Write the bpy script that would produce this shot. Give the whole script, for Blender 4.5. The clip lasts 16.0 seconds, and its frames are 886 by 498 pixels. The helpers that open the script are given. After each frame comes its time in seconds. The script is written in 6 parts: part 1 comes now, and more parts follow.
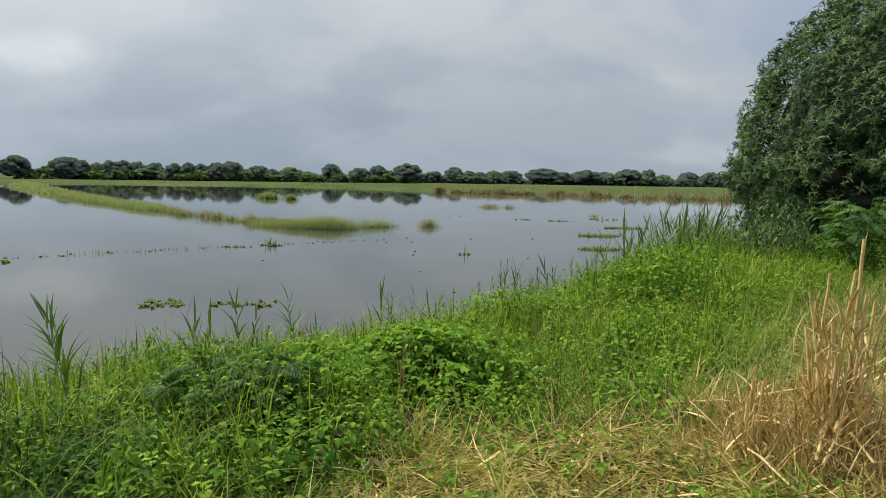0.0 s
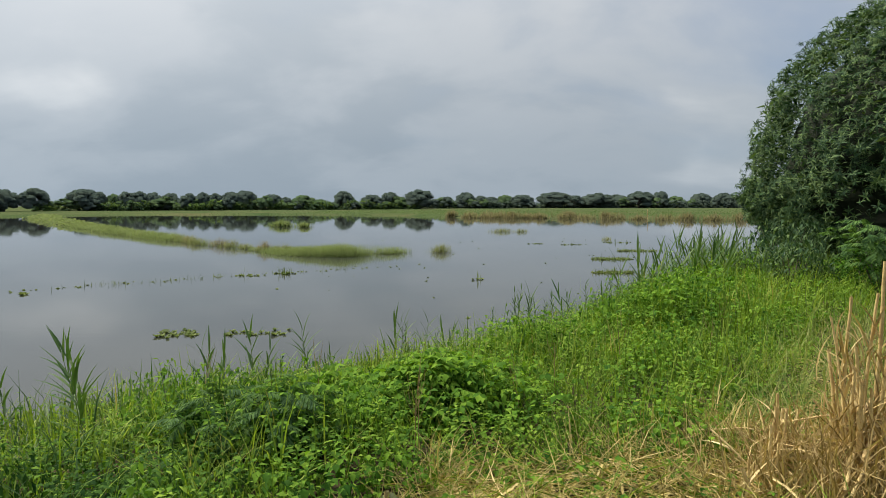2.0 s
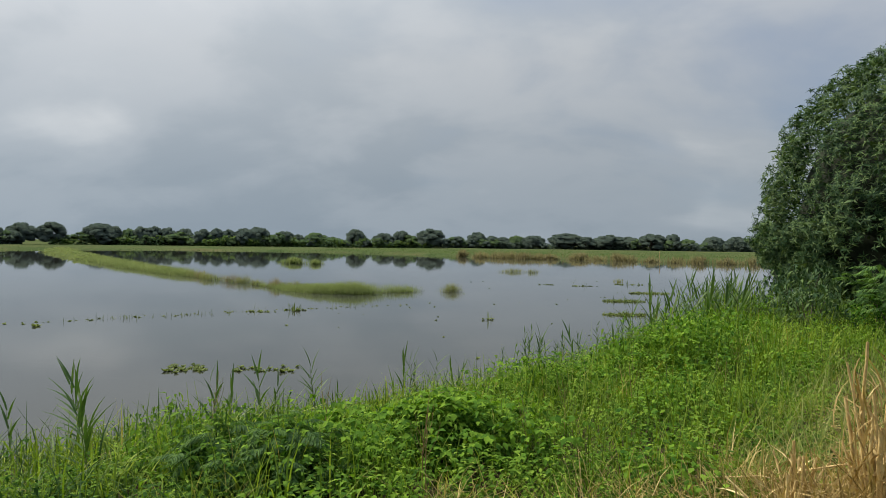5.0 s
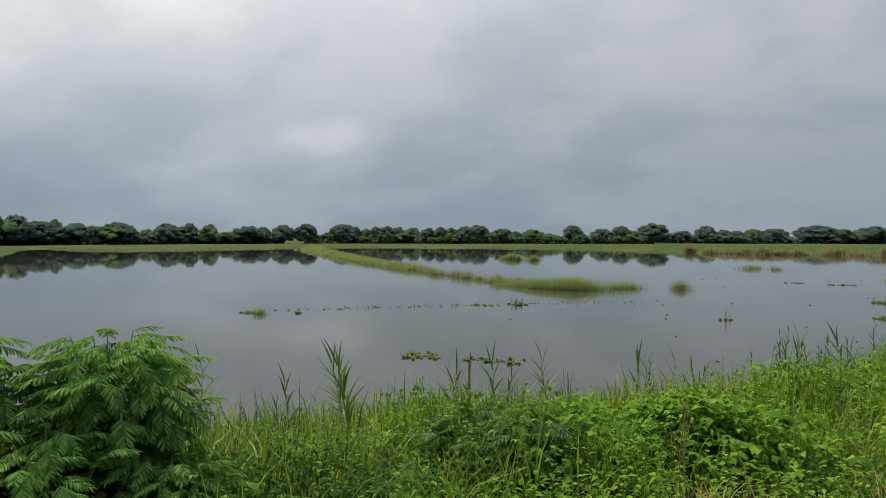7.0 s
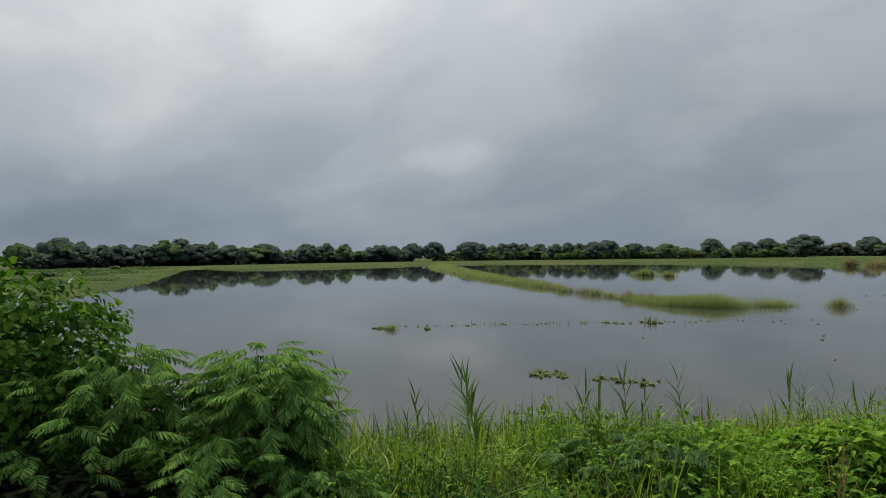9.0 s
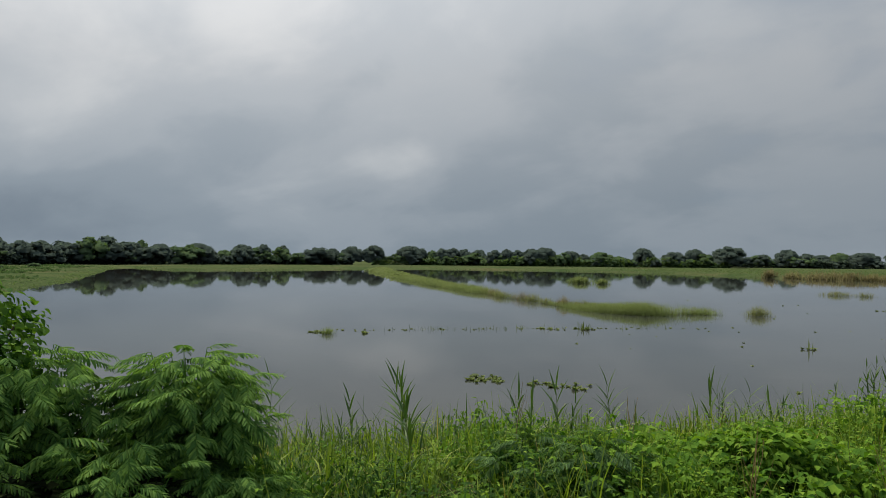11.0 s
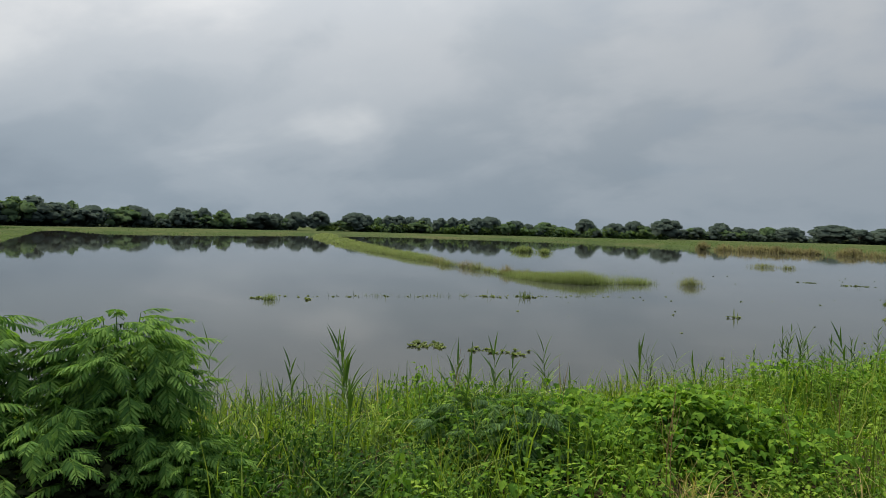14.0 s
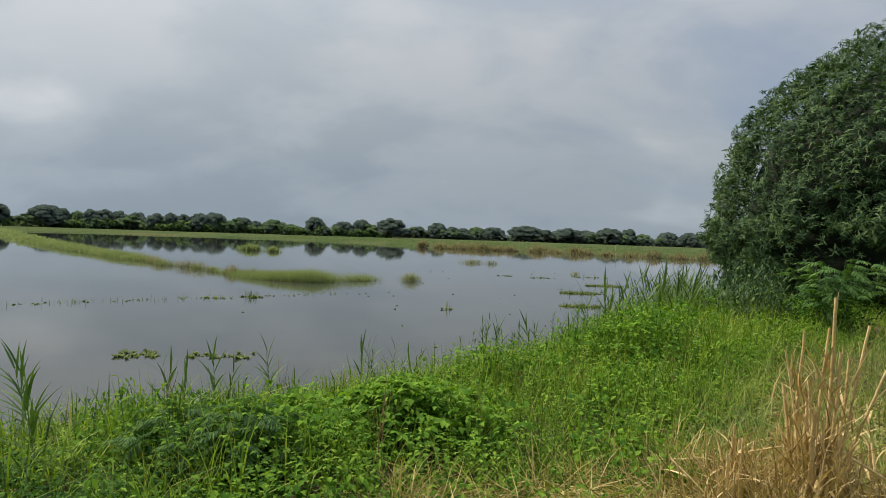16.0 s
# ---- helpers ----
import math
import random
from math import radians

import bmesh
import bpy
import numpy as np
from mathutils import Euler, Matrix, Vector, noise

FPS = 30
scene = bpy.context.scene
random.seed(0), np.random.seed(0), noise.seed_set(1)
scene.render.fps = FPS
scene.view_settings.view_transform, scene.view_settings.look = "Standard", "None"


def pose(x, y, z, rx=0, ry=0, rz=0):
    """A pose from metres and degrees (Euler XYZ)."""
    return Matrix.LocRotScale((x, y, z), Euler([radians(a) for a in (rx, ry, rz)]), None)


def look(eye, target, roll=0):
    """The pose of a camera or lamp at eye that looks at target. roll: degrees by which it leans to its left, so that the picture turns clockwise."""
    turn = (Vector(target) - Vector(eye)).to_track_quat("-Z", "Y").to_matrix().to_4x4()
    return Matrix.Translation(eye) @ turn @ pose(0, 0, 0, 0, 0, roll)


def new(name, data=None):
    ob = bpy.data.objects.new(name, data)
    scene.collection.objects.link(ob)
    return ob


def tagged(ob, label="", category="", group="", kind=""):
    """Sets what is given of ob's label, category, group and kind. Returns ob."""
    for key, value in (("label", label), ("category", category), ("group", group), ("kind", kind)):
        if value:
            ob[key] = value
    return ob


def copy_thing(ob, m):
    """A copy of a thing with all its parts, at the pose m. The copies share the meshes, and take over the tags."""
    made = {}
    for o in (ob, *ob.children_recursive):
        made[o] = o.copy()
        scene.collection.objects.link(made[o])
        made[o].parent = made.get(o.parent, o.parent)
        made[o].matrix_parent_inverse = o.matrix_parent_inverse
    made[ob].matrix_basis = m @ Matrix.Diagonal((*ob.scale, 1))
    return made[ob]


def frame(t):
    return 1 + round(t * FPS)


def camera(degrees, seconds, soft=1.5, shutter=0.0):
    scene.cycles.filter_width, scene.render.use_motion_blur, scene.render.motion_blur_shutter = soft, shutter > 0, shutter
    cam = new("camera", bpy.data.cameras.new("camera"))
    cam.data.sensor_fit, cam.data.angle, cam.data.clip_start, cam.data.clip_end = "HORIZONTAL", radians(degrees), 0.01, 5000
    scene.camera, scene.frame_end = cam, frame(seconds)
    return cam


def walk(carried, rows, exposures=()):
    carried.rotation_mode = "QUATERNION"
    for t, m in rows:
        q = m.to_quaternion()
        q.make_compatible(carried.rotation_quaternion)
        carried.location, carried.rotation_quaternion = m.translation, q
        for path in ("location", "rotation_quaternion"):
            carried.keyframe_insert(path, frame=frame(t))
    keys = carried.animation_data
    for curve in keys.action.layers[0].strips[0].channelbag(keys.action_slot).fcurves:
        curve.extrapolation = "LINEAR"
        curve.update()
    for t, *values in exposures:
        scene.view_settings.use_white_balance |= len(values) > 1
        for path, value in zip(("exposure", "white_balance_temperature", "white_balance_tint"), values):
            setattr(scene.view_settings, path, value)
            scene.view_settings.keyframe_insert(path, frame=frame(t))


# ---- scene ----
cam = camera(70.86, 16.0, soft=0.6)
PATH = [
    (0, (-0.969, 0.125, 2.469), (-0.987, 2.112, 2.246), 0.8),
    (0.5, (-0.986, 0.133, 2.462), (-1.02, 2.119, 2.224), 0.7),
    (1, (-0.991, 0.128, 2.469), (-1.006, 2.113, 2.224), 0.8),
    (1.5, (-0.977, 0.142, 2.468), (-1.033, 2.13, 2.252), 0),
    (2, (-0.974, 0.138, 2.49), (-1.033, 2.132, 2.347), -0.2),
    (2.5, (-0.975, 0.12, 2.483), (-1.038, 2.118, 2.427), -0.6),
    (3, (-0.991, 0.126, 2.472), (-1.086, 2.122, 2.386), 0.2),
    (3.5, (-1.007, 0.121, 2.474), (-1.318, 2.092, 2.349), -0.1),
    (4, (-0.965, 0.124, 2.48), (-1.048, 2.12, 2.398), 0.7),
    (6.5, (-1.081, 0.154, 2.464), (-1.338, 2.137, 2.477), 0.17),
    (7, (-1.163, 0.184, 2.422), (-1.926, 2.032, 2.39), 0.03),
    (7.5, (-1.169, 0.17, 2.424), (-2.22, 1.872, 2.4), -0.6),
    (8, (-1.161, 0.151, 2.432), (-2.314, 1.785, 2.452), -0.94),
    (10.5, (-1.118, 0.164, 2.431), (-2.113, 1.899, 2.467), -0.01),
    (11, (-1.115, 0.158, 2.431), (-2.069, 1.915, 2.469), 0.45),
    (11.5, (-1.081, 0.134, 2.437), (-1.971, 1.925, 2.441), 1.96),
    (12, (-1.078, 0.147, 2.425), (-1.793, 2.011, 2.311), 2.08),
    (12.5, (-1.113, 0.166, 2.424), (-1.875, 2.011, 2.309), 1.83),
    (13, (-1.14, 0.17, 2.402), (-2.286, 1.806, 2.297), 0.82),
    (13.5, (-1.102, 0.145, 2.417), (-2.269, 1.766, 2.324), 1.27),
    (14, (-1.056, 0.128, 2.432), (-1.853, 1.961, 2.369), 1.42),
    (14.5, (-1.016, 0.104, 2.45), (-1.462, 2.053, 2.406), 1.06),
    (15, (-1.001, 0.116, 2.444), (-1.24, 2.101, 2.42), 1.55),
    (15.5, (-0.976, 0.115, 2.441), (-1.043, 2.113, 2.379), 1.31),
    (16, (-0.97, 0.089, 2.453), (-0.936, 2.088, 2.408), 1.91),
]
EXPOSURES = [(0, 0.22), (1.5, 0.24), (2.5, 0.08), (3.5, -0.02), (6.5, -0.05), (7.5, -0.12), (8, -0.2), (10.5, -0.36), (11.5, -0.34), (12, -0.1), (12.5, -0.06), (13, -0.06), (14, -0.1), (15, -0.08), (16, -0.02)]
walk(cam, [(t, look(eye, target, roll)) for t, eye, target, roll in PATH], EXPOSURES)

# ---- world and sun: a bright overcast with soft sun breaking through from the west ----
SUN_ELEVATION, SUN_AZIMUTH = 50.0, 302.0   # azimuth in degrees clockwise from +y


def build_world():
    world = bpy.data.worlds.new("overcast_sky")
    scene.world = world
    world.use_nodes = True
    nt = world.node_tree
    nt.nodes.clear()
    n = nt.nodes.new
    link = nt.links.new

    def math_node(op, a, b=None, c=None):
        m = n("ShaderNodeMath")
        m.operation = op
        for k, v in enumerate((a, b, c)):
            if v is None:
                continue
            if isinstance(v, (int, float)):
                m.inputs[k].default_value = v
            else:
                link(v, m.inputs[k])
        return m.outputs[0]

    def ramp(value, stops, mode="EASE"):
        r = n("ShaderNodeValToRGB")
        r.color_ramp.interpolation = mode
        while len(r.color_ramp.elements) < len(stops):
            r.color_ramp.elements.new(0.5)
        for e, (at, col) in zip(r.color_ramp.elements, stops):
            e.position, e.color = at, (*col, 1)
        link(value, r.inputs[0])
        return r.outputs[0]

    coord = n("ShaderNodeTexCoord")
    xyz = n("ShaderNodeSeparateXYZ")
    link(coord.outputs["Generated"], xyz.inputs[0])
    up = math_node("MAXIMUM", xyz.outputs[2], 0.0)
    # the direction laid onto a cloud deck, so that clouds crowd towards the horizon
    deck = math_node("ADD", up, 0.42)
    flat = n("ShaderNodeCombineXYZ")
    link(math_node("DIVIDE", xyz.outputs[0], deck), flat.inputs[0])
    link(math_node("DIVIDE", xyz.outputs[1], deck), flat.inputs[1])
    flat.inputs[2].default_value = CLOUD_SEED

    def clouds(scale, detail, rough, shift):
        tex = n("ShaderNodeTexNoise")
        tex.inputs["Scale"].default_value = scale
        tex.inputs["Detail"].default_value = detail
        tex.inputs["Roughness"].default_value = rough
        tex.inputs["Distortion"].default_value = 0.25
        mp = n("ShaderNodeMapping")
        mp.inputs["Location"].default_value = shift
        mp.inputs["Scale"].default_value = (0.9, 1.15, 1)
        link(flat.outputs[0], mp.inputs[0])
        link(mp.outputs[0], tex.inputs[0])
        return tex.outputs[0]

    big = clouds(0.9, 3.0, 0.5, (3.1, 1.7, 0))
    fine = clouds(2.6, 6.0, 0.5, (7.9, 4.2, 0))
    body = math_node("ADD", math_node("MULTIPLY", big, 0.58), math_node("MULTIPLY", fine, 0.42))
    # broad banks of cloud, lighter and darker than the deck, with ragged edges
    ragged = n("ShaderNodeTexNoise")
    ragged.inputs["Scale"].default_value, ragged.inputs["Detail"].default_value, ragged.inputs["Roughness"].default_value = 4.5, 4.0, 0.55
    link(coord.outputs["Generated"], ragged.inputs[0])
    shift = n("ShaderNodeVectorMath")
    shift.operation = "MULTIPLY_ADD"
    link(ragged.outputs["Color"], shift.inputs[0])
    shift.inputs[1].default_value = (0.17, 0.17, 0.12)
    link(coord.outputs["Generated"], shift.inputs[2])
    banks = math_node("ADD", math_node("MULTIPLY", big, 0.40), math_node("MULTIPLY", fine, 0.45))
    banks = math_node("ADD", banks, 0.065)
    for x, y, z, wide, lift in CLOUD_BANKS:
        off = n("ShaderNodeVectorMath")
        off.operation = "SUBTRACT"
        link(shift.outputs[0], off.inputs[0])
        off.inputs[1].default_value = (x + 0.085, y + 0.085, z + 0.06)
        flatter = n("ShaderNodeVectorMath")
        flatter.operation = "MULTIPLY"
        link(off.outputs[0], flatter.inputs[0])
        flatter.inputs[1].default_value = (1 / wide, 1 / wide, 1.7 / wide)
        square = n("ShaderNodeVectorMath")
        square.operation = "DOT_PRODUCT"
        link(flatter.outputs[0], square.inputs[0])
        link(flatter.outputs[0], square.inputs[1])
        fall = math_node("POWER", 0.42, square.outputs["Value"])
        banks = math_node("MULTIPLY_ADD", fall, lift, banks)
    tone = ramp(banks, [(0.26, (0.31, 0.35, 0.395)), (0.43, (0.395, 0.435, 0.475)), (0.54, (0.475, 0.505, 0.537)), (0.70, (0.635, 0.645, 0.655))])
    # the deck is darker and bluer low down, brighter towards the zenith
    height = ramp(up, [(0.0, (0.62, 0.69, 0.75)), (0.10, (0.70, 0.755, 0.80)), (0.28, (1.0, 1.0, 1.0)), (0.5, (1.25, 1.25, 1.25)), (1.0, (1.9, 1.9, 1.88))], "LINEAR")
    # the deck glows round the hidden sun
    away = n("ShaderNodeVectorMath")
    away.operation = "DOT_PRODUCT"
    link(coord.outputs["Generated"], away.inputs[0])
    a, e = radians(SUN_AZIMUTH), radians(SUN_ELEVATION)
    away.inputs[1].default_value = (math.sin(a) * math.cos(e), math.cos(a) * math.cos(e), math.sin(e))
    glow = math_node("MULTIPLY_ADD", math_node("POWER", math_node("MAXIMUM", away.outputs["Value"], 0.0), 3.0), 0.50, 0.88)
    cloud = n("ShaderNodeMix")
    cloud.data_type, cloud.blend_type = "RGBA", "MULTIPLY"
    cloud.inputs["Factor"].default_value = 1.0
    link(tone, cloud.inputs[6])
    link(height, cloud.inputs[7])
    lit = n("ShaderNodeVectorMath")
    lit.operation = "SCALE"
    link(cloud.outputs[2], lit.inputs[0])
    link(glow, lit.inputs["Scale"])
    sky = n("ShaderNodeTexSky")
    sky.sky_type = "NISHITA"
    sky.sun_disc = False
    sky.sun_elevation, sky.sun_rotation = radians(SUN_ELEVATION), radians(SUN_AZIMUTH)
    clear = n("ShaderNodeMix")
    clear.data_type, clear.blend_type = "RGBA", "MULTIPLY"
    clear.inputs["Factor"].default_value = 1.0
    link(sky.outputs[0], clear.inputs[6])
    clear.inputs[7].default_value = (0.058, 0.075, 0.101, 1)
    # thin places in the deck, towards the east, let the blue through
    thin = ramp(math_node("ADD", math_node("MULTIPLY", xyz.outputs[0], 0.55), math_node("MULTIPLY", math_node("SUBTRACT", 0.5, body), 1.6)), [(0.0, (0, 0, 0)), (0.72, (0.62, 0.62, 0.62))])
    mix = n("ShaderNodeMix")
    mix.data_type = "RGBA"
    link(thin, mix.inputs["Factor"])
    link(lit.outputs[0], mix.inputs[6])
    link(clear.outputs[2], mix.inputs[7])
    bg = n("ShaderNodeBackground")
    bg.inputs["Strength"].default_value = SKY_STRENGTH
    link(mix.outputs[2], bg.inputs["Color"])
    out = n("ShaderNodeOutputWorld")
    link(bg.outputs[0], out.inputs["Surface"])


CLOUD_SEED, SKY_STRENGTH = 2.0, 1.15
# direction of a bank of cloud, its half width, and how much lighter or darker it is than the deck
CLOUD_BANKS = [
    (-0.907, 0.386, 0.166, 0.13, 0.16), (-0.800, 0.512, 0.312, 0.21, 0.08), (-0.631, 0.692, 0.351, 0.16, 0.06),
    (-0.527, 0.837, 0.150, 0.08, 0.14), (-0.693, 0.715, 0.098, 0.11, 0.09), (-0.872, 0.483, 0.075, 0.15, -0.09),
    (-0.733, 0.648, 0.209, 0.11, -0.07), (-0.177, 0.970, 0.166, 0.20, -0.08), (-0.049, 0.995, 0.085, 0.08, 0.12),
    (-0.247, 0.917, 0.313, 0.15, 0.03), (-0.430, 0.900, 0.065, 0.12, -0.08), (-0.397, 0.899, 0.200, 0.12, 0.08),
    (-0.080, 0.965, 0.250, 0.20, 0.06), (0.370, 0.927, 0.070, 0.05, 0.10), (0.320, 0.938, 0.145, 0.06, 0.08),
    (-0.932, 0.357, 0.050, 0.13, -0.09), (-0.680, 0.730, 0.045, 0.22, -0.07),
]
build_world()
sun_data = bpy.data.lights.new("sun", "SUN")
sun_data.energy, sun_data.angle, sun_data.color = 5.0, radians(6), (1.0, 0.92, 0.76)
sun = new("sun", sun_data)
az, el = radians(SUN_AZIMUTH), radians(SUN_ELEVATION)
sun_from = Vector((math.sin(az) * math.cos(el), math.cos(az) * math.cos(el), math.sin(el)))
sun.matrix_world = look(sun_from * 60, (0, 0, 0))


# ---- materials ----
def shader(name):
    m = bpy.data.materials.new(name)
    m.use_nodes = True
    nt = m.node_tree
    nt.nodes.clear()
    return m, nt, nt.nodes.new, nt.links.new


def set_ramp(node, stops):
    r = node.color_ramp
    while len(r.elements) < len(stops):
        r.elements.new(0.5)
    for e, (at, col) in zip(r.elements, stops):
        e.position, e.color = at, (*col, 1)


def foliage(name, dark, mid, light, rough=0.5, through_light=0.3, patch=0.6, gloss=0.4, dry=None):
    """Leaves: a colour for each leaf, broad patches of tone, and some light that comes through the blade."""
    m, nt, n, link = shader(name)
    geo = n("ShaderNodeNewGeometry")
    tone = n("ShaderNodeTexNoise")
    tone.inputs["Scale"].default_value = patch
    tone.inputs["Detail"].default_value = 3
    link(geo.outputs["Position"], tone.inputs["Vector"])
    add = n("ShaderNodeMath")
    add.operation = "MULTIPLY_ADD"
    link(geo.outputs["Random Per Island"], add.inputs[0])
    add.inputs[1].default_value = 0.8
    half = n("ShaderNodeMath")
    half.operation = "MULTIPLY_ADD"
    link(tone.outputs[0], half.inputs[0])
    half.inputs[1].default_value, half.inputs[2].default_value = 1.2, -0.5
    link(half.outputs[0], add.inputs[2])
    cr = n("ShaderNodeValToRGB")
    stops = [(0.05, dark), (0.45, mid), (0.9, light)]
    if dry:
        stops += [(0.985, dry)]
    set_ramp(cr, stops)
    link(add.outputs[0], cr.inputs[0])
    vein = n("ShaderNodeTexNoise")
    vein.inputs["Scale"].default_value = 40
    link(geo.outputs["Position"], vein.inputs["Vector"])
    shade = n("ShaderNodeMix")
    shade.data_type, shade.blend_type = "RGBA", "MULTIPLY"
    shade.inputs["Factor"].default_value = 0.35
    link(cr.outputs[0], shade.inputs[6])
    link(vein.outputs[0], shade.inputs[7])
    p = n("ShaderNodeBsdfPrincipled")
    p.inputs["Roughness"].default_value = rough
    p.inputs["Specular IOR Level"].default_value = gloss
    link(shade.outputs[2], p.inputs["Base Color"])
    t = n("ShaderNodeBsdfTranslucent")
    warm = n("ShaderNodeMix")
    warm.data_type, warm.blend_type = "RGBA", "MULTIPLY"
    warm.inputs["Factor"].default_value = 1
    link(shade.outputs[2], warm.inputs[6])
    warm.inputs[7].default_value = (1.25, 1.35, 0.55, 1) if through_light < 0.5 else (1.05, 1.1, 0.9, 1)
    link(warm.outputs[2], t.inputs["Color"])
    mix = n("ShaderNodeMixShader")
    mix.inputs[0].default_value = through_light
    link(p.outputs[0], mix.inputs[1])
    link(t.outputs[0], mix.inputs[2])
    out = n("ShaderNodeOutputMaterial")
    link(mix.outputs[0], out.inputs["Surface"])
    return m


def surface(name, stops, scale=3.0, rough=0.85, bump=0.4, fine=40.0, metal=0.0, per_object=0.0):
    """Bark, earth, dry cane: two scales of noise in the colour and a fine relief."""
    m, nt, n, link = shader(name)
    geo = n("ShaderNodeNewGeometry")
    a, b = n("ShaderNodeTexNoise"), n("ShaderNodeTexNoise")
    for tex, sc in ((a, scale), (b, fine)):
        tex.inputs["Scale"].default_value, tex.inputs["Detail"].default_value = sc, 5
        link(geo.outputs["Position"], tex.inputs["Vector"])
    add = n("ShaderNodeMath")
    add.operation = "MULTIPLY_ADD"
    link(b.outputs[0], add.inputs[0])
    add.inputs[1].default_value = 0.4
    mul = n("ShaderNodeMath")
    mul.operation = "MULTIPLY_ADD"
    link(a.outputs[0], mul.inputs[0])
    mul.inputs[1].default_value, mul.inputs[2].default_value = 1.2, -0.3
    link(mul.outputs[0], add.inputs[2])
    value = add.outputs[0]
    if per_object:
        info = n("ShaderNodeNewGeometry")
        vary = n("ShaderNodeMath")
        vary.operation = "MULTIPLY_ADD"
        link(info.outputs["Random Per Island"], vary.inputs[0])
        vary.inputs[1].default_value = per_object
        link(value, vary.inputs[2])
        value = vary.outputs[0]
    cr = n("ShaderNodeValToRGB")
    set_ramp(cr, stops)
    link(value, cr.inputs[0])
    p = n("ShaderNodeBsdfPrincipled")
    p.inputs["Roughness"].default_value = rough
    p.inputs["Metallic"].default_value = metal
    link(cr.outputs[0], p.inputs["Base Color"])
    bp = n("ShaderNodeBump")
    bp.inputs["Strength"].default_value, bp.inputs["Distance"].default_value = bump, 0.02
    link(b.outputs[0], bp.inputs["Height"])
    link(bp.outputs[0], p.inputs["Normal"])
    out = n("ShaderNodeOutputMaterial")
    link(p.outputs[0], out.inputs["Surface"])
    return m


def water_material():
    m, nt, n, link = shader("still_pond_water")
    geo = n("ShaderNodeNewGeometry")
    murk = n("ShaderNodeTexNoise")
    murk.inputs["Scale"].default_value, murk.inputs["Detail"].default_value = 0.12, 4
    link(geo.outputs["Position"], murk.inputs["Vector"])
    cr = n("ShaderNodeValToRGB")
    set_ramp(cr, [(0.35, (0.032, 0.035, 0.032)), (0.65, (0.055, 0.057, 0.051))])
    link(murk.outputs[0], cr.inputs[0])
    p = n("ShaderNodeBsdfPrincipled")
    link(cr.outputs[0], p.inputs["Base Color"])
    p.inputs["Roughness"].default_value = 0.018
    p.inputs["IOR"].default_value = 1.333
    ripple = n("ShaderNodeTexNoise")
    ripple.inputs["Scale"].default_value, ripple.inputs["Detail"].default_value = 1.3, 3
    mp = n("ShaderNodeMapping")
    mp.inputs["Scale"].default_value = (0.5, 1.6, 1)
    link(geo.outputs["Position"], mp.inputs[0])
    link(mp.outputs[0], ripple.inputs["Vector"])
    bp = n("ShaderNodeBump")
    bp.inputs["Strength"].default_value, bp.inputs["Distance"].default_value = 0.045, 0.03
    link(ripple.outputs[0], bp.inputs["Height"])
    link(bp.outputs[0], p.inputs["Normal"])
    out = n("ShaderNodeOutputMaterial")
    link(p.outputs[0], out.inputs["Surface"])
    return m


def ground_material():
    """Soil and litter near the path, toned dark for shade under the plants; short mixed green and straw turf over the
    far flats.
    """
    m, nt, n, link = shader("marsh_ground")
    geo = n("ShaderNodeNewGeometry")
    a, b = n("ShaderNodeTexNoise"), n("ShaderNodeTexNoise")
    for tex, sc in ((a, 0.09), (b, 2.2)):
        tex.inputs["Scale"].default_value, tex.inputs["Detail"].default_value = sc, 6
        link(geo.outputs["Position"], tex.inputs["Vector"])
    add = n("ShaderNodeMath")
    add.operation = "MULTIPLY_ADD"
    link(b.outputs[0], add.inputs[0])
    add.inputs[1].default_value = 0.5
    link(a.outputs[0], add.inputs[2])
    cr = n("ShaderNodeValToRGB")
    set_ramp(cr, [(0.5, (0.046, 0.074, 0.030)), (0.68, (0.064, 0.090, 0.037)), (0.82, (0.086, 0.104, 0.045)), (0.95, (0.112, 0.108, 0.055))])
    link(add.outputs[0], cr.inputs[0])
    p = n("ShaderNodeBsdfPrincipled")
    p.inputs["Roughness"].default_value = 0.95
    p.inputs["Specular IOR Level"].default_value = 0.0
    # near soil and litter, toned dark for shade between tall weeds round the path
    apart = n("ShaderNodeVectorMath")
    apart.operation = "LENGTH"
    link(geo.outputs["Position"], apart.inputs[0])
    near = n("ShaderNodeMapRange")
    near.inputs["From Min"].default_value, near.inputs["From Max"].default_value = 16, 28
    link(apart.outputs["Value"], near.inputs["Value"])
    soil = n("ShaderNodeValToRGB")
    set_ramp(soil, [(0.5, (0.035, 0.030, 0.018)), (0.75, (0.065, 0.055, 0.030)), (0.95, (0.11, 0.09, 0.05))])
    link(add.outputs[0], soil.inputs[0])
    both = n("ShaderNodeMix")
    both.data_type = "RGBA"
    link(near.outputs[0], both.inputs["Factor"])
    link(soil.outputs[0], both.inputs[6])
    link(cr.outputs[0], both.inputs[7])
    link(both.outputs[2], p.inputs["Base Color"])
    bp = n("ShaderNodeBump")
    bp.inputs["Strength"].default_value, bp.inputs["Distance"].default_value = 0.8, 0.1
    link(b.outputs[0], bp.inputs["Height"])
    link(bp.outputs[0], p.inputs["Normal"])
    out = n("ShaderNodeOutputMaterial")
    link(p.outputs[0], out.inputs["Surface"])
    return m


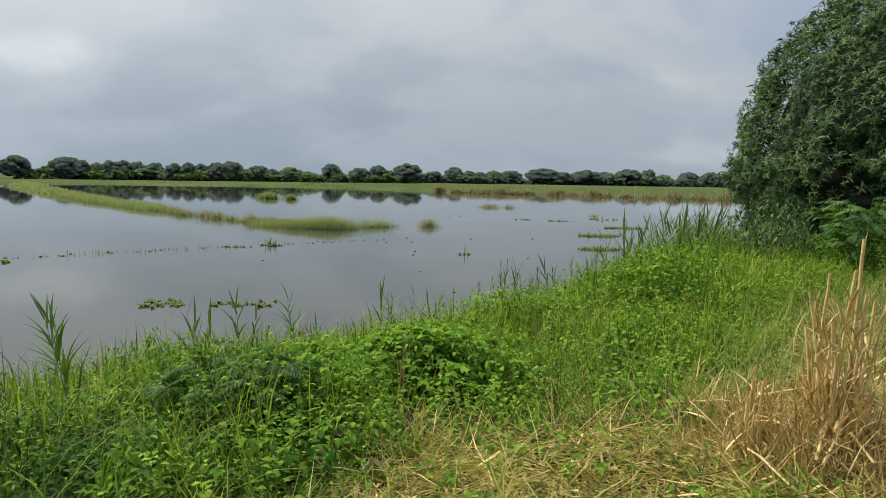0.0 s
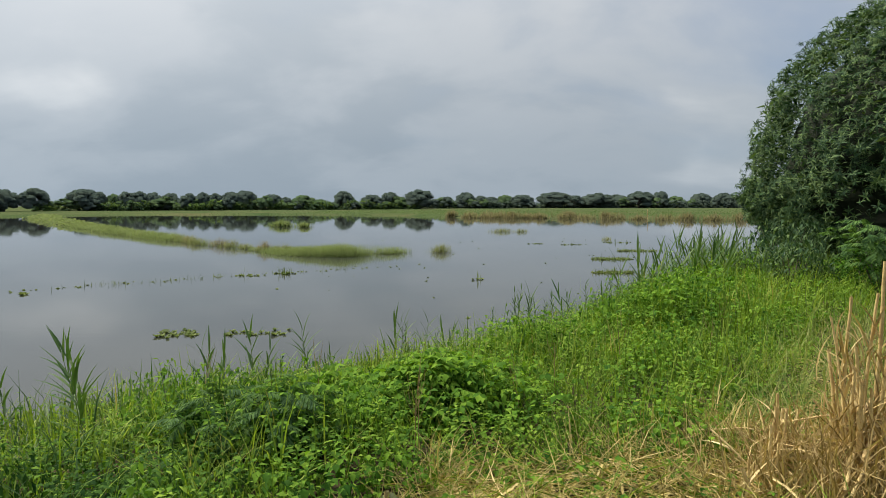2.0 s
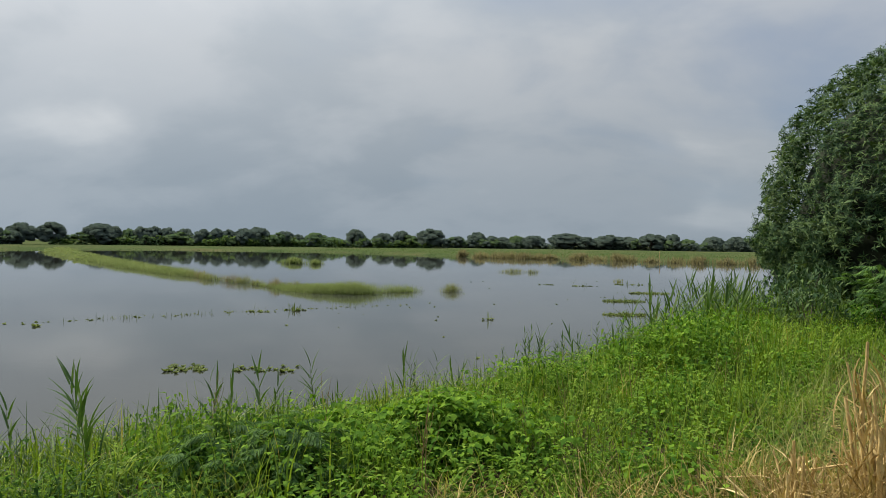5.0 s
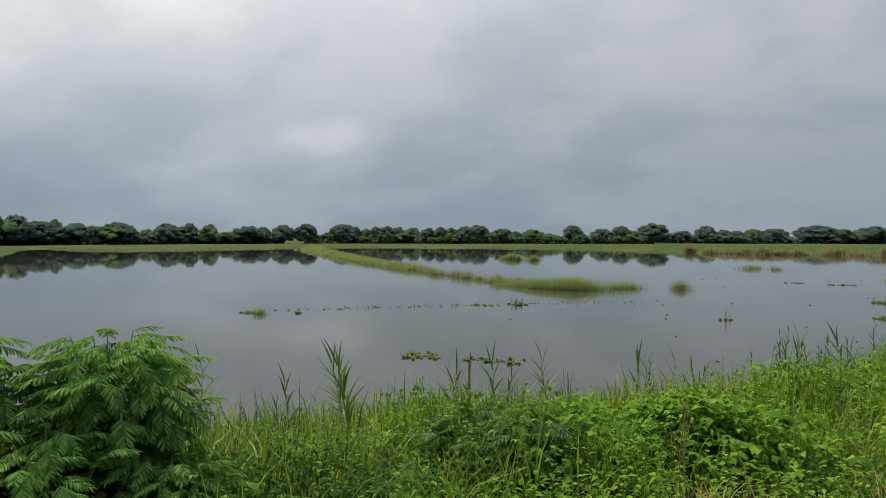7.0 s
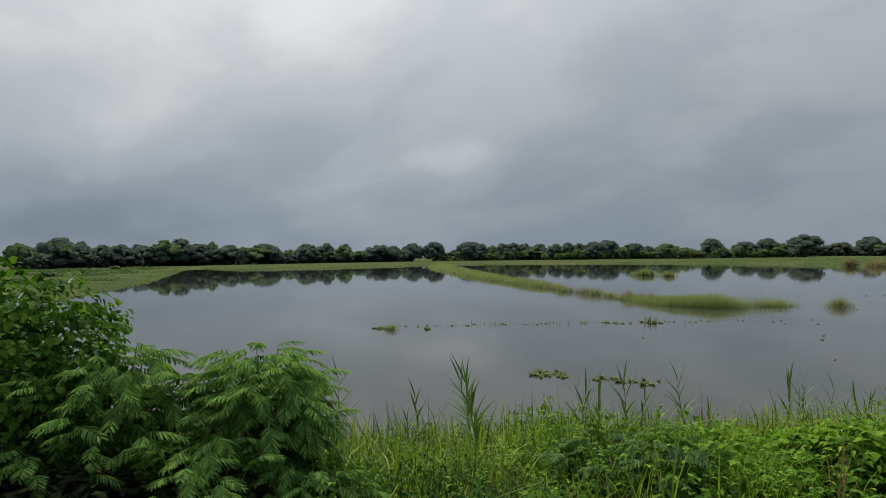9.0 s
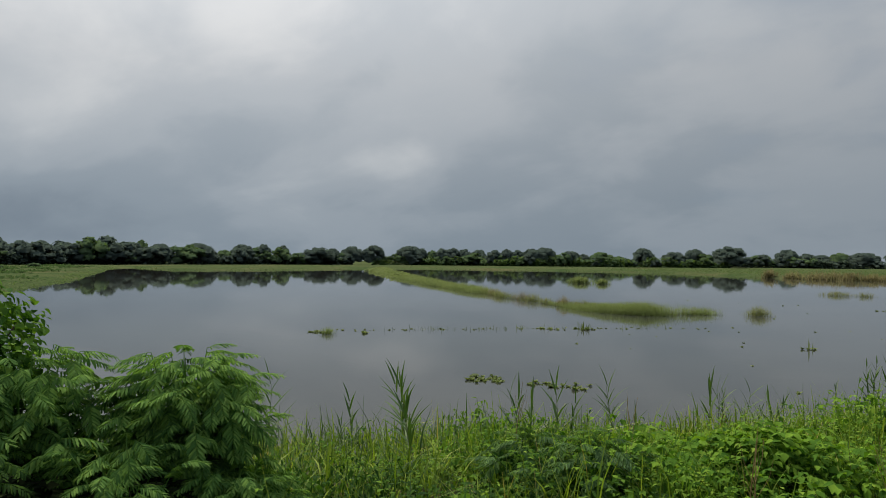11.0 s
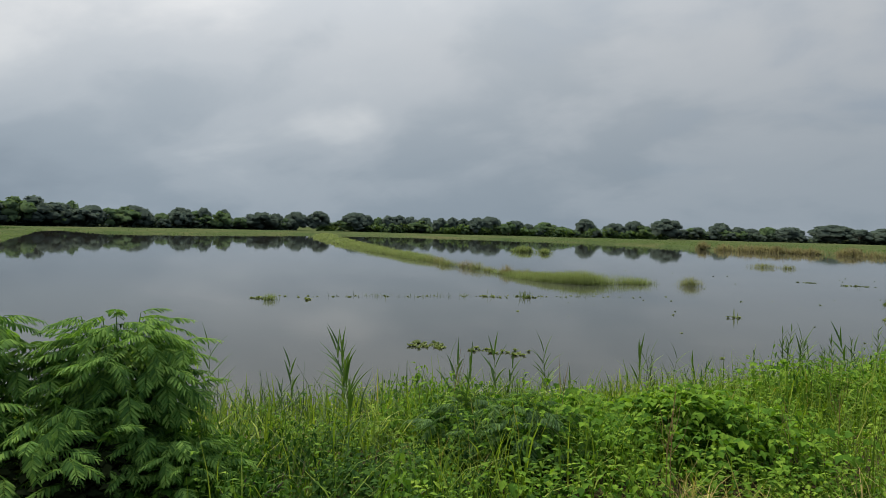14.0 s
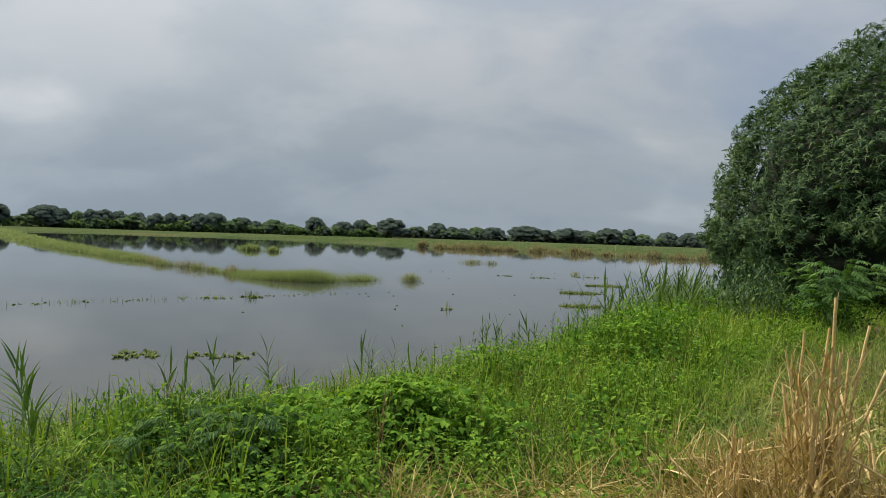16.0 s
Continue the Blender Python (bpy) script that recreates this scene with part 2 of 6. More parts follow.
M_WATER, M_GROUND = water_material(), ground_material()
M_GRASS = foliage("bank_grass", (0.06, 0.12, 0.013), (0.17, 0.275, 0.025), (0.36, 0.455, 0.065), 0.6, 0.32, 0.7, 0.15, dry=(0.47, 0.37, 0.14))
M_LYING = foliage("bent_grass", (0.12, 0.175, 0.045), (0.235, 0.295, 0.08), (0.42, 0.44, 0.16), 0.7, 0.3, 0.7, 0.08, dry=(0.42, 0.35, 0.15))
# weed leaf colours with the shade of the low near bank put in
M_SHADED_WEED = foliage("shaded_weed_leaves", (0.018, 0.055, 0.012), (0.044, 0.105, 0.020), (0.11, 0.21, 0.034), 0.8, 0.25, 1.3, 0.05)
M_HERB = foliage("weed_leaves", (0.044, 0.108, 0.016), (0.140, 0.262, 0.030), (0.29, 0.43, 0.056), 0.75, 0.3, 1.1, 0.06)
M_VINE = foliage("bean_vine_leaves", (0.034, 0.10, 0.014), (0.105, 0.225, 0.026), (0.23, 0.39, 0.044), 0.8, 0.28, 1.5, 0.05)
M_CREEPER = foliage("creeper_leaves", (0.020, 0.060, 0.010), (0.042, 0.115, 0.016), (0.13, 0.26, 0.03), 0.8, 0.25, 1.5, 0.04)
M_THICKET = foliage("thicket_vine_leaves", (0.026, 0.072, 0.013), (0.058, 0.146, 0.022), (0.165, 0.30, 0.045), 0.8, 0.28, 2.0, 0.05)
M_PINNATE = foliage("feathery_leaves", (0.064, 0.148, 0.040), (0.138, 0.270, 0.066), (0.28, 0.45, 0.108), 0.8, 0.35, 1.6, 0.03)
# copy of the feathery leaves with shade put into its colours
M_SHADE_PINNATE = foliage("shaded_feathery_leaves", (0.046, 0.105, 0.034), (0.092, 0.185, 0.054), (0.18, 0.30, 0.080), 0.7, 0.25, 1.2, 0.12)
M_REED = foliage("reed_blades", (0.028, 0.072, 0.020), (0.062, 0.13, 0.030), (0.14, 0.22, 0.055), 0.55, 0.25, 0.9, 0.2)
M_MANGO = foliage("mango_leaves", (0.021, 0.052, 0.024), (0.052, 0.106, 0.044), (0.165, 0.245, 0.090), 0.6, 0.2, 0.9, 0.1)
# distance haze is put into this leaf colour: paler and bluer
M_HAZY_TREE = foliage("hazy_far_tree_leaves", (0.108, 0.148, 0.134), (0.124, 0.168, 0.146), (0.138, 0.182, 0.148), 0.9, 0.5, 0.15, 0.0)
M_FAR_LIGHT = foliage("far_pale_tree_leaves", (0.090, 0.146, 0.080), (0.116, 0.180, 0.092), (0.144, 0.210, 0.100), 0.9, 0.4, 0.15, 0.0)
M_MARSH = foliage("marsh_grass", (0.160, 0.215, 0.076), (0.205, 0.262, 0.094), (0.26, 0.305, 0.120), 0.85, 0.5, 0.25, 0.05)
M_FIELD = foliage("field_grass", (0.104, 0.160, 0.060), (0.130, 0.190, 0.070), (0.160, 0.214, 0.086), 0.85, 0.5, 0.1, 0.02)
M_SEDGE = foliage("pale_sedge", (0.16, 0.185, 0.072), (0.215, 0.24, 0.094), (0.28, 0.285, 0.125), 0.8, 0.5, 0.4, 0.05)
M_BROWN = foliage("brown_reeds", (0.155, 0.138, 0.078), (0.23, 0.20, 0.108), (0.29, 0.265, 0.135), 0.85, 0.5, 0.3, 0.02)
M_HYACINTH = foliage("hyacinth_leaves", (0.08, 0.12, 0.035), (0.15, 0.20, 0.055), (0.25, 0.30, 0.09), 0.6, 0.25, 1.5, 0.12)
M_HAY = foliage("mown_hay", (0.22, 0.19, 0.06), (0.46, 0.37, 0.13), (0.72, 0.57, 0.26), 0.75, 0.2, 1.0, 0.15)
M_CANE = surface("dry_cane", [(0.2, (0.23, 0.14, 0.05)), (0.55, (0.46, 0.32, 0.125)), (0.95, (0.70, 0.55, 0.26))], 6, 0.6, 0.3, 60, per_object=0.25)
M_DEAD = surface("dead_brown_stem", [(0.2, (0.12, 0.09, 0.03)), (0.5, (0.24, 0.17, 0.06)), (0.85, (0.36, 0.27, 0.11))], 6, 0.7, 0.3, 60)
M_BARK = surface("bark", [(0.3, (0.05, 0.04, 0.03)), (0.7, (0.13, 0.11, 0.085))], 4, 0.9, 0.6, 30)
M_DARK_CORE = surface("dark_core", [(0.3, (0.010, 0.016, 0.008)), (0.7, (0.024, 0.036, 0.016))], 3, 0.95, 0.8, 18)
M_STEM = surface("green_stems", [(0.3, (0.07, 0.11, 0.03)), (0.7, (0.16, 0.19, 0.06))], 8, 0.6, 0.2, 60)
M_PETAL = surface("white_petals", [(0.2, (0.72, 0.70, 0.74)), (0.8, (0.85, 0.84, 0.86))], 20, 0.5, 0.1, 80)
M_WITHERED = foliage("withered_leaves", (0.15, 0.165, 0.08), (0.22, 0.235, 0.115), (0.32, 0.32, 0.18), 0.85, 0.2, 2.0, 0.05)
# near-black leaf colour that stands in for deep shade under the shrubs
M_SHADE_LEAF = foliage("shade_dark_leaves", (0.008, 0.013, 0.006), (0.015, 0.023, 0.009), (0.034, 0.045, 0.017), 0.9, 0.1, 1.5, 0.02)
M_LUMP = foliage("coarse_bank_grass", (0.056, 0.100, 0.038), (0.074, 0.128, 0.046), (0.096, 0.152, 0.056), 0.85, 0.5, 0.2, 0.0)
M_YELLOW = surface("yellow_leaf", [(0.2, (0.62, 0.42, 0.04)), (0.8, (0.75, 0.55, 0.06))], 20, 0.5, 0.1, 80)


# ---- mesh helpers: plants are grown from small blade and leaf shapes, all of them quads ----


def quads_mesh(name, verts, quads, material, smooth=True, normals=None):
    mesh = bpy.data.meshes.new(name)
    verts, quads = np.asarray(verts, np.float32).reshape(-1, 3), np.asarray(quads, np.int32).reshape(-1, 4)
    mesh.vertices.add(len(verts))
    mesh.vertices.foreach_set("co", verts.ravel())
    mesh.loops.add(quads.size)
    mesh.loops.foreach_set("vertex_index", quads.ravel())
    mesh.polygons.add(len(quads))
    mesh.polygons.foreach_set("loop_start", np.arange(0, quads.size, 4, dtype=np.int32))
    mesh.polygons.foreach_set("use_smooth", np.full(len(quads), smooth))
    mesh.materials.append(material)
    mesh.update(calc_edges=True)
    if normals is not None:   # soft shading for foliage that is too far off to show its single leaves
        mesh.normals_split_custom_set_from_vertices(np.asarray(normals, np.float32))
    return mesh


def spread(shape, places, turns, sizes):
    """Copies of one small shape joined into a single set of vertices and quads."""
    v, q = shape
    places, sizes = np.asarray(places, float), np.asarray(sizes, float)
    sizes = sizes[:, None] * np.ones(3) if sizes.ndim == 1 else sizes
    out = np.einsum("nij,nkj->nki", turns, v[None] * sizes[:, None, :]) + places[:, None, :]
    idx = q[None] + (np.arange(len(places)) * len(v))[:, None, None]
    return out.reshape(-1, 3), idx.reshape(-1, 4)


def join(*sets):
    vs, qs, base = [], [], 0
    for v, q in sets:
        vs.append(np.asarray(v, float).reshape(-1, 3))
        qs.append(np.asarray(q).reshape(-1, 4) + base)
        base += len(vs[-1])
    return np.concatenate(vs), np.concatenate(qs)


def turns_of(yaw, tilt, spin=0.0):
    """Turn matrices: spin about the shape's own axis, tilt from the upright towards -y, then yaw about z."""
    yaw, tilt, spin = np.broadcast_arrays(np.asarray(yaw, float), np.asarray(tilt, float), np.asarray(spin, float))
    def about(axis, a):
        c, s, o, i = np.cos(a), np.sin(a), np.zeros_like(a), np.ones_like(a)
        rows = {"x": [[i, o, o], [o, c, -s], [o, s, c]], "z": [[c, -s, o], [s, c, o], [o, o, i]]}[axis]
        return np.moveaxis(np.array(rows), -1, 0)
    return about("z", yaw.ravel()) @ about("x", tilt.ravel()) @ about("z", spin.ravel())


def blade(width, bend, parts=4, tip=0.08, fold=0.0):
    """A grass blade one long, growing along z and bending over towards y."""
    v, q = [], []
    for k in range(parts + 1):
        s = k / parts
        w = width * (0.55 + 0.9 * s - 0.2 * s * s if s < 0.4 else 0.88 * (1 - s) / 0.6 + tip * s)
        a = bend * s
        y, z = s * math.sin(a * 0.5) * 1.0, s * math.cos(a * 0.5)
        v += [(-w / 2, y + fold * w, z), (w / 2, y + fold * w, z)]
        if k:
            q.append((2 * k - 2, 2 * k - 1, 2 * k + 1, 2 * k))
    return np.array(v), np.array(q)


def leaf(width, droop=0.3, fold=0.15, widest=0.4, point=0.1, stalk=0.0):
    """A flat leaf one long along y with a folded midrib."""
    v, q = [], []
    rows = ((0.0, 0.18), (widest * 0.5, 0.8), (widest, 1.0), (0.5 + widest / 2, 0.72), (1.0, point))
    for k, (s, w) in enumerate(rows):
        z = -droop * s * s
        half = width * w / 2
        y = stalk + s * (1 - stalk)
        v += [(-half, y, z + fold * half), (0, y, z - fold * half * 0.4), (half, y, z + fold * half)]
        if k:
            b = 3 * k
            q += [(b - 3, b - 2, b + 1, b), (b - 2, b - 1, b + 2, b + 1)]
    return np.array(v), np.array(q)


def small_leaf(width, droop=0.2):
    v = np.array([(-0.08 * width, 0, 0), (0.08 * width, 0, 0), (width / 2, 0.45, 0.02), (-width / 2, 0.45, 0.02), (0.06 * width, 1, -droop), (-0.06 * width, 1, -droop)])
    return v, np.array([(0, 1, 2, 3), (3, 2, 4, 5)])


def tube(points, radii, sides=6):
    """A tapered tube along points."""
    pts = [Vector(p) for p in points]
    v, q = [], []
    for k, p in enumerate(pts):
        way = (pts[min(k + 1, len(pts) - 1)] - pts[max(k - 1, 0)]).normalized()
        side = way.cross(Vector((0.3, 1, 0.2))).normalized()
        other = way.cross(side)
        for j in range(sides):
            a = 2 * math.pi * j / sides
            v.append(tuple(p + radii[k] * (math.cos(a) * side + math.sin(a) * other)))
        if k:
            for j in range(sides):
                q.append(((k - 1) * sides + j, (k - 1) * sides + (j + 1) % sides, k * sides + (j + 1) % sides, k * sides + j))
    return np.array(v), np.array(q)


def placed(shape, x=0, y=0, z=0, yaw=0.0, tilt=0.0, spin=0.0, size=1.0):
    return spread(shape, [(x, y, z)], turns_of([yaw], [tilt], [spin]), np.array([size], float))


def ball(rows=8, sides=14, lumps=0.12, seed=0):
    """A lumpy closed ball of quads, one in radius."""
    v, q = [], []
    for k in range(rows + 1):
        b = math.pi * (0.03 + 0.94 * k / rows)
        for j in range(sides):
            a = 2 * math.pi * j / sides
            p = Vector((math.sin(b) * math.cos(a), math.sin(b) * math.sin(a), math.cos(b)))
            p *= 1 + lumps * noise.noise(p * 2.2 + Vector((seed * 7.3, 0, 0)))
            v.append(tuple(p))
            if k:
                q.append(((k - 1) * sides + j, k * sides + j, k * sides + (j + 1) % sides, (k - 1) * sides + (j + 1) % sides))
    return np.array(v), np.array(q)


def part(name, shape, material, parent, label=""):
    """One mesh object under a thing or under a part."""
    mesh = shape if isinstance(shape, bpy.types.Mesh) else quads_mesh(name, *shape, material)
    ob = new(name, mesh)
    ob.parent = parent
    return tagged(ob, label)


def thing(name, label, category, group="", at=(0, 0, 0), yaw=0.0, size=1.0):
    ob = new(name)
    ob.empty_display_size = 0.2
    ob.matrix_world = Matrix.LocRotScale(at, Euler((0, 0, yaw)), (size, size, size) if isinstance(size, (int, float)) else size)
    return tagged(ob, label, category, group)


def soft_up(verts, seed=0):
    """Normals that point up with a little disorder, one for each vertex."""
    r = np.random.default_rng(seed)
    w = r.normal(0, 0.28, (len(verts), 3)) + (0, 0, 1)
    return w / np.linalg.norm(w, axis=1)[:, None]


def stuff(name, shape, material, label, category, soft=False):
    mesh = quads_mesh(name, *shape, material, normals=soft_up(shape[0]) if soft else None)
    return tagged(new(name, mesh), label, category, "", "stuff")


# ---- the lie of the land: a pond at z = 0, its banks, and a flat grassy plain to the horizon ----
NEAR_SHORE = [(-40, 17), (-24, 8.5), (-13, 4.6), (-8.5, 4.6), (-6.6, 5.9), (-5.4, 7.0), (-3.9, 8.0), (-2.4, 9.1), (0.2, 11.2), (2.3, 13.6), (4.4, 17.5), (7.5, 22.5), (13, 26), (32, 31), (90, 44)]
FAR_SHORE = [(90, 96), (60, 92), (40, 91), (33, 93.5), (29, 99.5), (23.5, 103), (15, 109), (5.5, 111.5), (-5, 119), (-14, 136), (-27, 150), (-50, 158), (-82, 160), (-97, 152), (-101, 136), (-101, 117), (-104, 103), (-109, 92), (-122, 91), (-142, 100), (-157, 107.5), (-128, 83), (-104, 66.5), (-84, 51.5), (-69, 41), (-57, 30.5)]
POND = np.array(NEAR_SHORE + FAR_SHORE, float)
SPIT = np.array([(-90, 132), (-80.5, 116), (-47, 74), (-31, 54.5), (-21, 43.2), (-16.5, 38.2), (-12.3, 34.2), (-10.3, 32.0), (-8.2, 30.6), (-6.2, 30.4), (-4.0, 32.2)], float)


# a small pool behind the western bank
POOL = np.array([(-60, 17.5), (-66, 24), (-86, 31.5), (-104, 33), (-112, 24), (-84, 15)], float)


def distance_to_lines(p, line, closed):
    best = np.full(len(p), 1e9)
    ends = np.roll(line, -1, axis=0) if closed else line[1:]
    for a, b in zip(line if closed else line[:-1], ends):
        d = b - a
        s = np.clip(((p - a) @ d) / (d @ d), 0, 1)
        best = np.minimum(best, np.hypot(*(p - a - s[:, None] * d).T))
    return best


def from_edge(p, outline):
    """Metres from the edge of a closed outline; negative inside it."""
    inside = np.zeros(len(p), bool)
    x, y = p.T
    for (ax, ay), (bx, by) in zip(outline, np.roll(outline, -1, axis=0)):
        hit = (ay > y) != (by > y)
        cut = ax + (y - ay) * (bx - ax) / (by - ay if by != ay else 1e-9)
        inside ^= hit & (x < cut)
    d = distance_to_lines(p, outline, True)
    return np.where(inside, -d, d)


def inland(p):
    """Metres from the waterline; negative over the water."""
    p = np.asarray(p, float)
    return np.minimum(from_edge(p, POND), from_edge(p, POOL))


def wavy(p, scale, seed=0.0):
    """Cheap smooth noise between -1 and 1 for arrays of places."""
    x, y = np.asarray(p, float).T * scale
    return (np.sin(x * 1.7 + 2.1 * np.sin(y * 0.9 + seed) + seed) + np.sin(y * 2.3 + 1.7 * np.sin(x * 1.1 - seed) + 2 * seed) + np.sin((x + y) * 3.1 + seed * 3)) / 3


def ease(a, b, v):
    t = np.clip((v - a) / (b - a), 0, 1)
    return t * t * (3 - 2 * t)


def height(p):
    p = np.asarray(p, float)
    d = inland(p) + 0.25 * wavy(p, 0.9, 1.0)
    near = ease(45, 20, np.hypot(p[:, 0] + 1, p[:, 1]))
    top = 0.45 + 0.42 * near
    wide = 2.5 + 3.0 * near
    land = top * ease(-0.2, 1, d / wide) + 0.06 * wavy(p, 1.3, 4.0) * ease(0.5, 3, d) + 0.10 * wavy(p, 0.05, 2.0) * ease(30, 120, d)
    bed = -np.clip(-d * 0.25, 0, 0.9) - 0.02
    z = np.where(d > 0, land - 0.02, bed)
    ridge = -0.06 - 0.12 * np.maximum(distance_to_lines(p, SPIT, False) - 0.7, 0)
    return np.maximum(z, np.where(ridge > -0.5, ridge, -9))


def build_ground():
    rings, around = 185, 256
    r = 0.3 * (4200 / 0.3) ** (np.arange(rings) / (rings - 1))
    a = np.arange(around) * 2 * np.pi / around
    x, y = -1 + r[:, None] * np.sin(a), 0.1 + r[:, None] * np.cos(a)
    flat = np.stack([x.ravel(), y.ravel()], 1)
    v = np.column_stack([flat, height(flat)])
    k, j = np.meshgrid(np.arange(rings - 1), np.arange(around), indexing="ij")
    j2 = (j + 1) % around
    q = np.stack([k * around + j, k * around + j2, (k + 1) * around + j2, (k + 1) * around + j], -1).reshape(-1, 4)[:, ::-1]
    hub = np.array([[0, 8, 16, 24]]) * around // 32
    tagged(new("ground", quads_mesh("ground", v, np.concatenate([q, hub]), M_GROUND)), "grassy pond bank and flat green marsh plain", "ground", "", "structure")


def build_water():
    v = [(-260, 1, 0), (140, 1, 0), (140, 240, 0), (-260, 240, 0)]
    tagged(new("water", quads_mesh("water", v, [(0, 1, 2, 3)], M_WATER, False)), "still grey pond water mirroring clouds and trees", "water", "", "structure")


build_ground()
build_water()


# ---- far trees round the pond ----
TUFT = (np.array([(-0.30, 0, 0), (0.34, 0.05, 0.03), (0.22, 1, -0.1), (-0.26, 0.92, -0.05)]), np.array([(0, 1, 2, 3)]))


def crown_shape(radius, tall, count, seed, skirt=0.12, lobes=7, leaf_size=0.55):
    """A domed crown: lumpy lobes, covered with small leaf tufts that lie on them, with gaps; also its soft normals."""
    r = np.random.default_rng(seed)
    sets, normals = [], []
    half = tall * (1 - skirt) / 2
    mid = tall * skirt + half
    for k in range(lobes):
        a = 2.399 * k + r.uniform(-0.4, 0.4)
        f = (k + 0.5) / lobes
        lift = 1 - 1.75 * f + r.uniform(-0.12, 0.12)     # from the top lobe down to the skirt
        rr = radius * r.uniform(0.24, 0.40)
        out = (radius - rr) * math.sqrt(max(0.05, 1 - max(lift, 0) ** 2)) * r.uniform(0.8, 1.06)
        rz = min(rr * r.uniform(0.75, 0.95), half * 0.8)
        c = np.array((out * np.cos(a), out * np.sin(a), np.clip(mid + lift * (half - rz), rz * 0.8, tall - rz)))
        v, q = ball(4, 6, 0.35, seed + k)
        sets.append((v * (rr * 0.99, rr * 0.99, rz * 0.99) + c, q))
        whole = np.array((0, 0, mid * 0.8))
        m = count // lobes
        w = r.normal(size=(m, 3))
        w /= np.linalg.norm(w, axis=1)[:, None]
        w[:, 2] = np.where(w[:, 2] < -0.6, -w[:, 2], w[:, 2])
        places = w * (rr, rr, rz) * r.uniform(0.96, 1.06, (m, 1)) + c
        face = w + r.normal(0, 0.25, (m, 3))
        face /= np.linalg.norm(face, axis=1)[:, None]
        side = np.cross(face, r.normal(size=(m, 3)))
        side /= np.linalg.norm(side, axis=1)[:, None]
        sets.append(spread(TUFT, places, np.stack([side, np.cross(face, side), face], 2), leaf_size * r.uniform(0.6, 1.3, m)))
        for v, _ in sets[-2:]:
            e = (v - c) / (rr, rr, rz) + 0.6 * (v - whole) / (radius, radius, half) + (0, 0, 2.4)
            normals.append(e / np.linalg.norm(e, axis=1)[:, None])
    return (*join(*sets), np.concatenate(normals))


def crown_mesh(shape, material):
    v, q, normals = shape
    return quads_mesh("crown", v, q, material, normals=normals)


def trunk_shape(radius, tall, thick, seed, low=0.3):
    r = np.random.default_rng(seed)
    fork = tall * low
    sets = [tube([(0, 0, -0.3), (0.05, 0.03, fork * 0.5), (0.1, -0.04, fork), (0.05, 0.1, tall * 0.7)], [thick * 1.2, thick, thick * 0.8, thick * 0.25], 7)]
    for k in range(5):
        a = 2 * np.pi * k / 5 + r.uniform(-0.4, 0.4)
        e = radius * r.uniform(0.45, 0.7)
        sets.append(tube([(0.1, -0.04, fork * 0.9), (0.5 * e * np.cos(a), 0.5 * e * np.sin(a), fork + 0.18 * tall), (e * np.cos(a), e * np.sin(a), fork + tall * r.uniform(0.25, 0.45))], [thick * 0.5, thick * 0.35, thick * 0.12], 5))
    return join(*sets)


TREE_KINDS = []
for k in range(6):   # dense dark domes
    TREE_KINDS.append((crown_mesh(crown_shape(4, 8, 1500, 30 + k, 0.02, 24 + k % 3, 0.46), M_HAZY_TREE), quads_mesh("trunk", *trunk_shape(4, 8, 0.28, 60 + k, 0.22), M_BARK)))
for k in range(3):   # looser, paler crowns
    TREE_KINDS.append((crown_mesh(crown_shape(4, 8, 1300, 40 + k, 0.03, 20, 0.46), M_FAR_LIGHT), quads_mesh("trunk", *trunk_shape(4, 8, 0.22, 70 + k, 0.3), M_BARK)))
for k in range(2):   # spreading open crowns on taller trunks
    TREE_KINDS.append((crown_mesh(crown_shape(4, 8, 1500, 50 + k, 0.22, 18, 0.42), M_HAZY_TREE), quads_mesh("trunk", *trunk_shape(4, 8, 0.22, 80 + k, 0.4), M_BARK)))


def far_tree(kind, x, y, tall, wide, label, yaw):
    z = float(height([(x, y)])[0])
    ob = thing("tree", label, "tree", "trees round the pond", (x, y, z), yaw, (wide / 4, wide / 4, (tall - z) / 8))
    crown, trunk = TREE_KINDS[kind]
    part("crown", crown, None, ob)
    part("trunk", trunk, None, ob, "dark trunk")


DOME, PALE, OPEN = "dark green rounded tree in the row behind the marsh", "paler green bushy tree in the row behind the marsh", "spreading open tree behind the marsh"
# x, y, height of the top over the water, half width
WEST_ROW = [(-185.4, 73.3, 7.5, 3.1), (-187.8, 80.4, 7.9, 2.5), (-189.3, 85.6, 9.2, 5.0), (-190.8, 91.8, 8.3, 3.0), (-192, 98.4, 7.2, 3.1), (-193, 105.1, 7.6, 3.6), (-193.6, 112.1, 7.4, 3.4), (-194, 119.4, 7.8, 3.5), (-194, 125.7, 8.7, 4.6), (-193.8, 131.8, 7.9, 3.4), (-193.4, 137.8, 8.7, 2.7), (-192.7, 144.6, 7.7, 4.4), (-190.2, 159.7, 8.4, 6.0), (-188, 169.2, 5.9, 3.5), (-185.9, 176.4, 8.2, 4.5), (-183.2, 184.9, 8.6, 3.0), (-180.3, 192.7, 8.2, 3.1), (-177.6, 199.6, 5.5, 3.4), (-174.5, 206.5, 7.8, 2.7), (-171, 213.6, 7.6, 3.0), (-166.8, 221.6, 8.5, 5.1)]
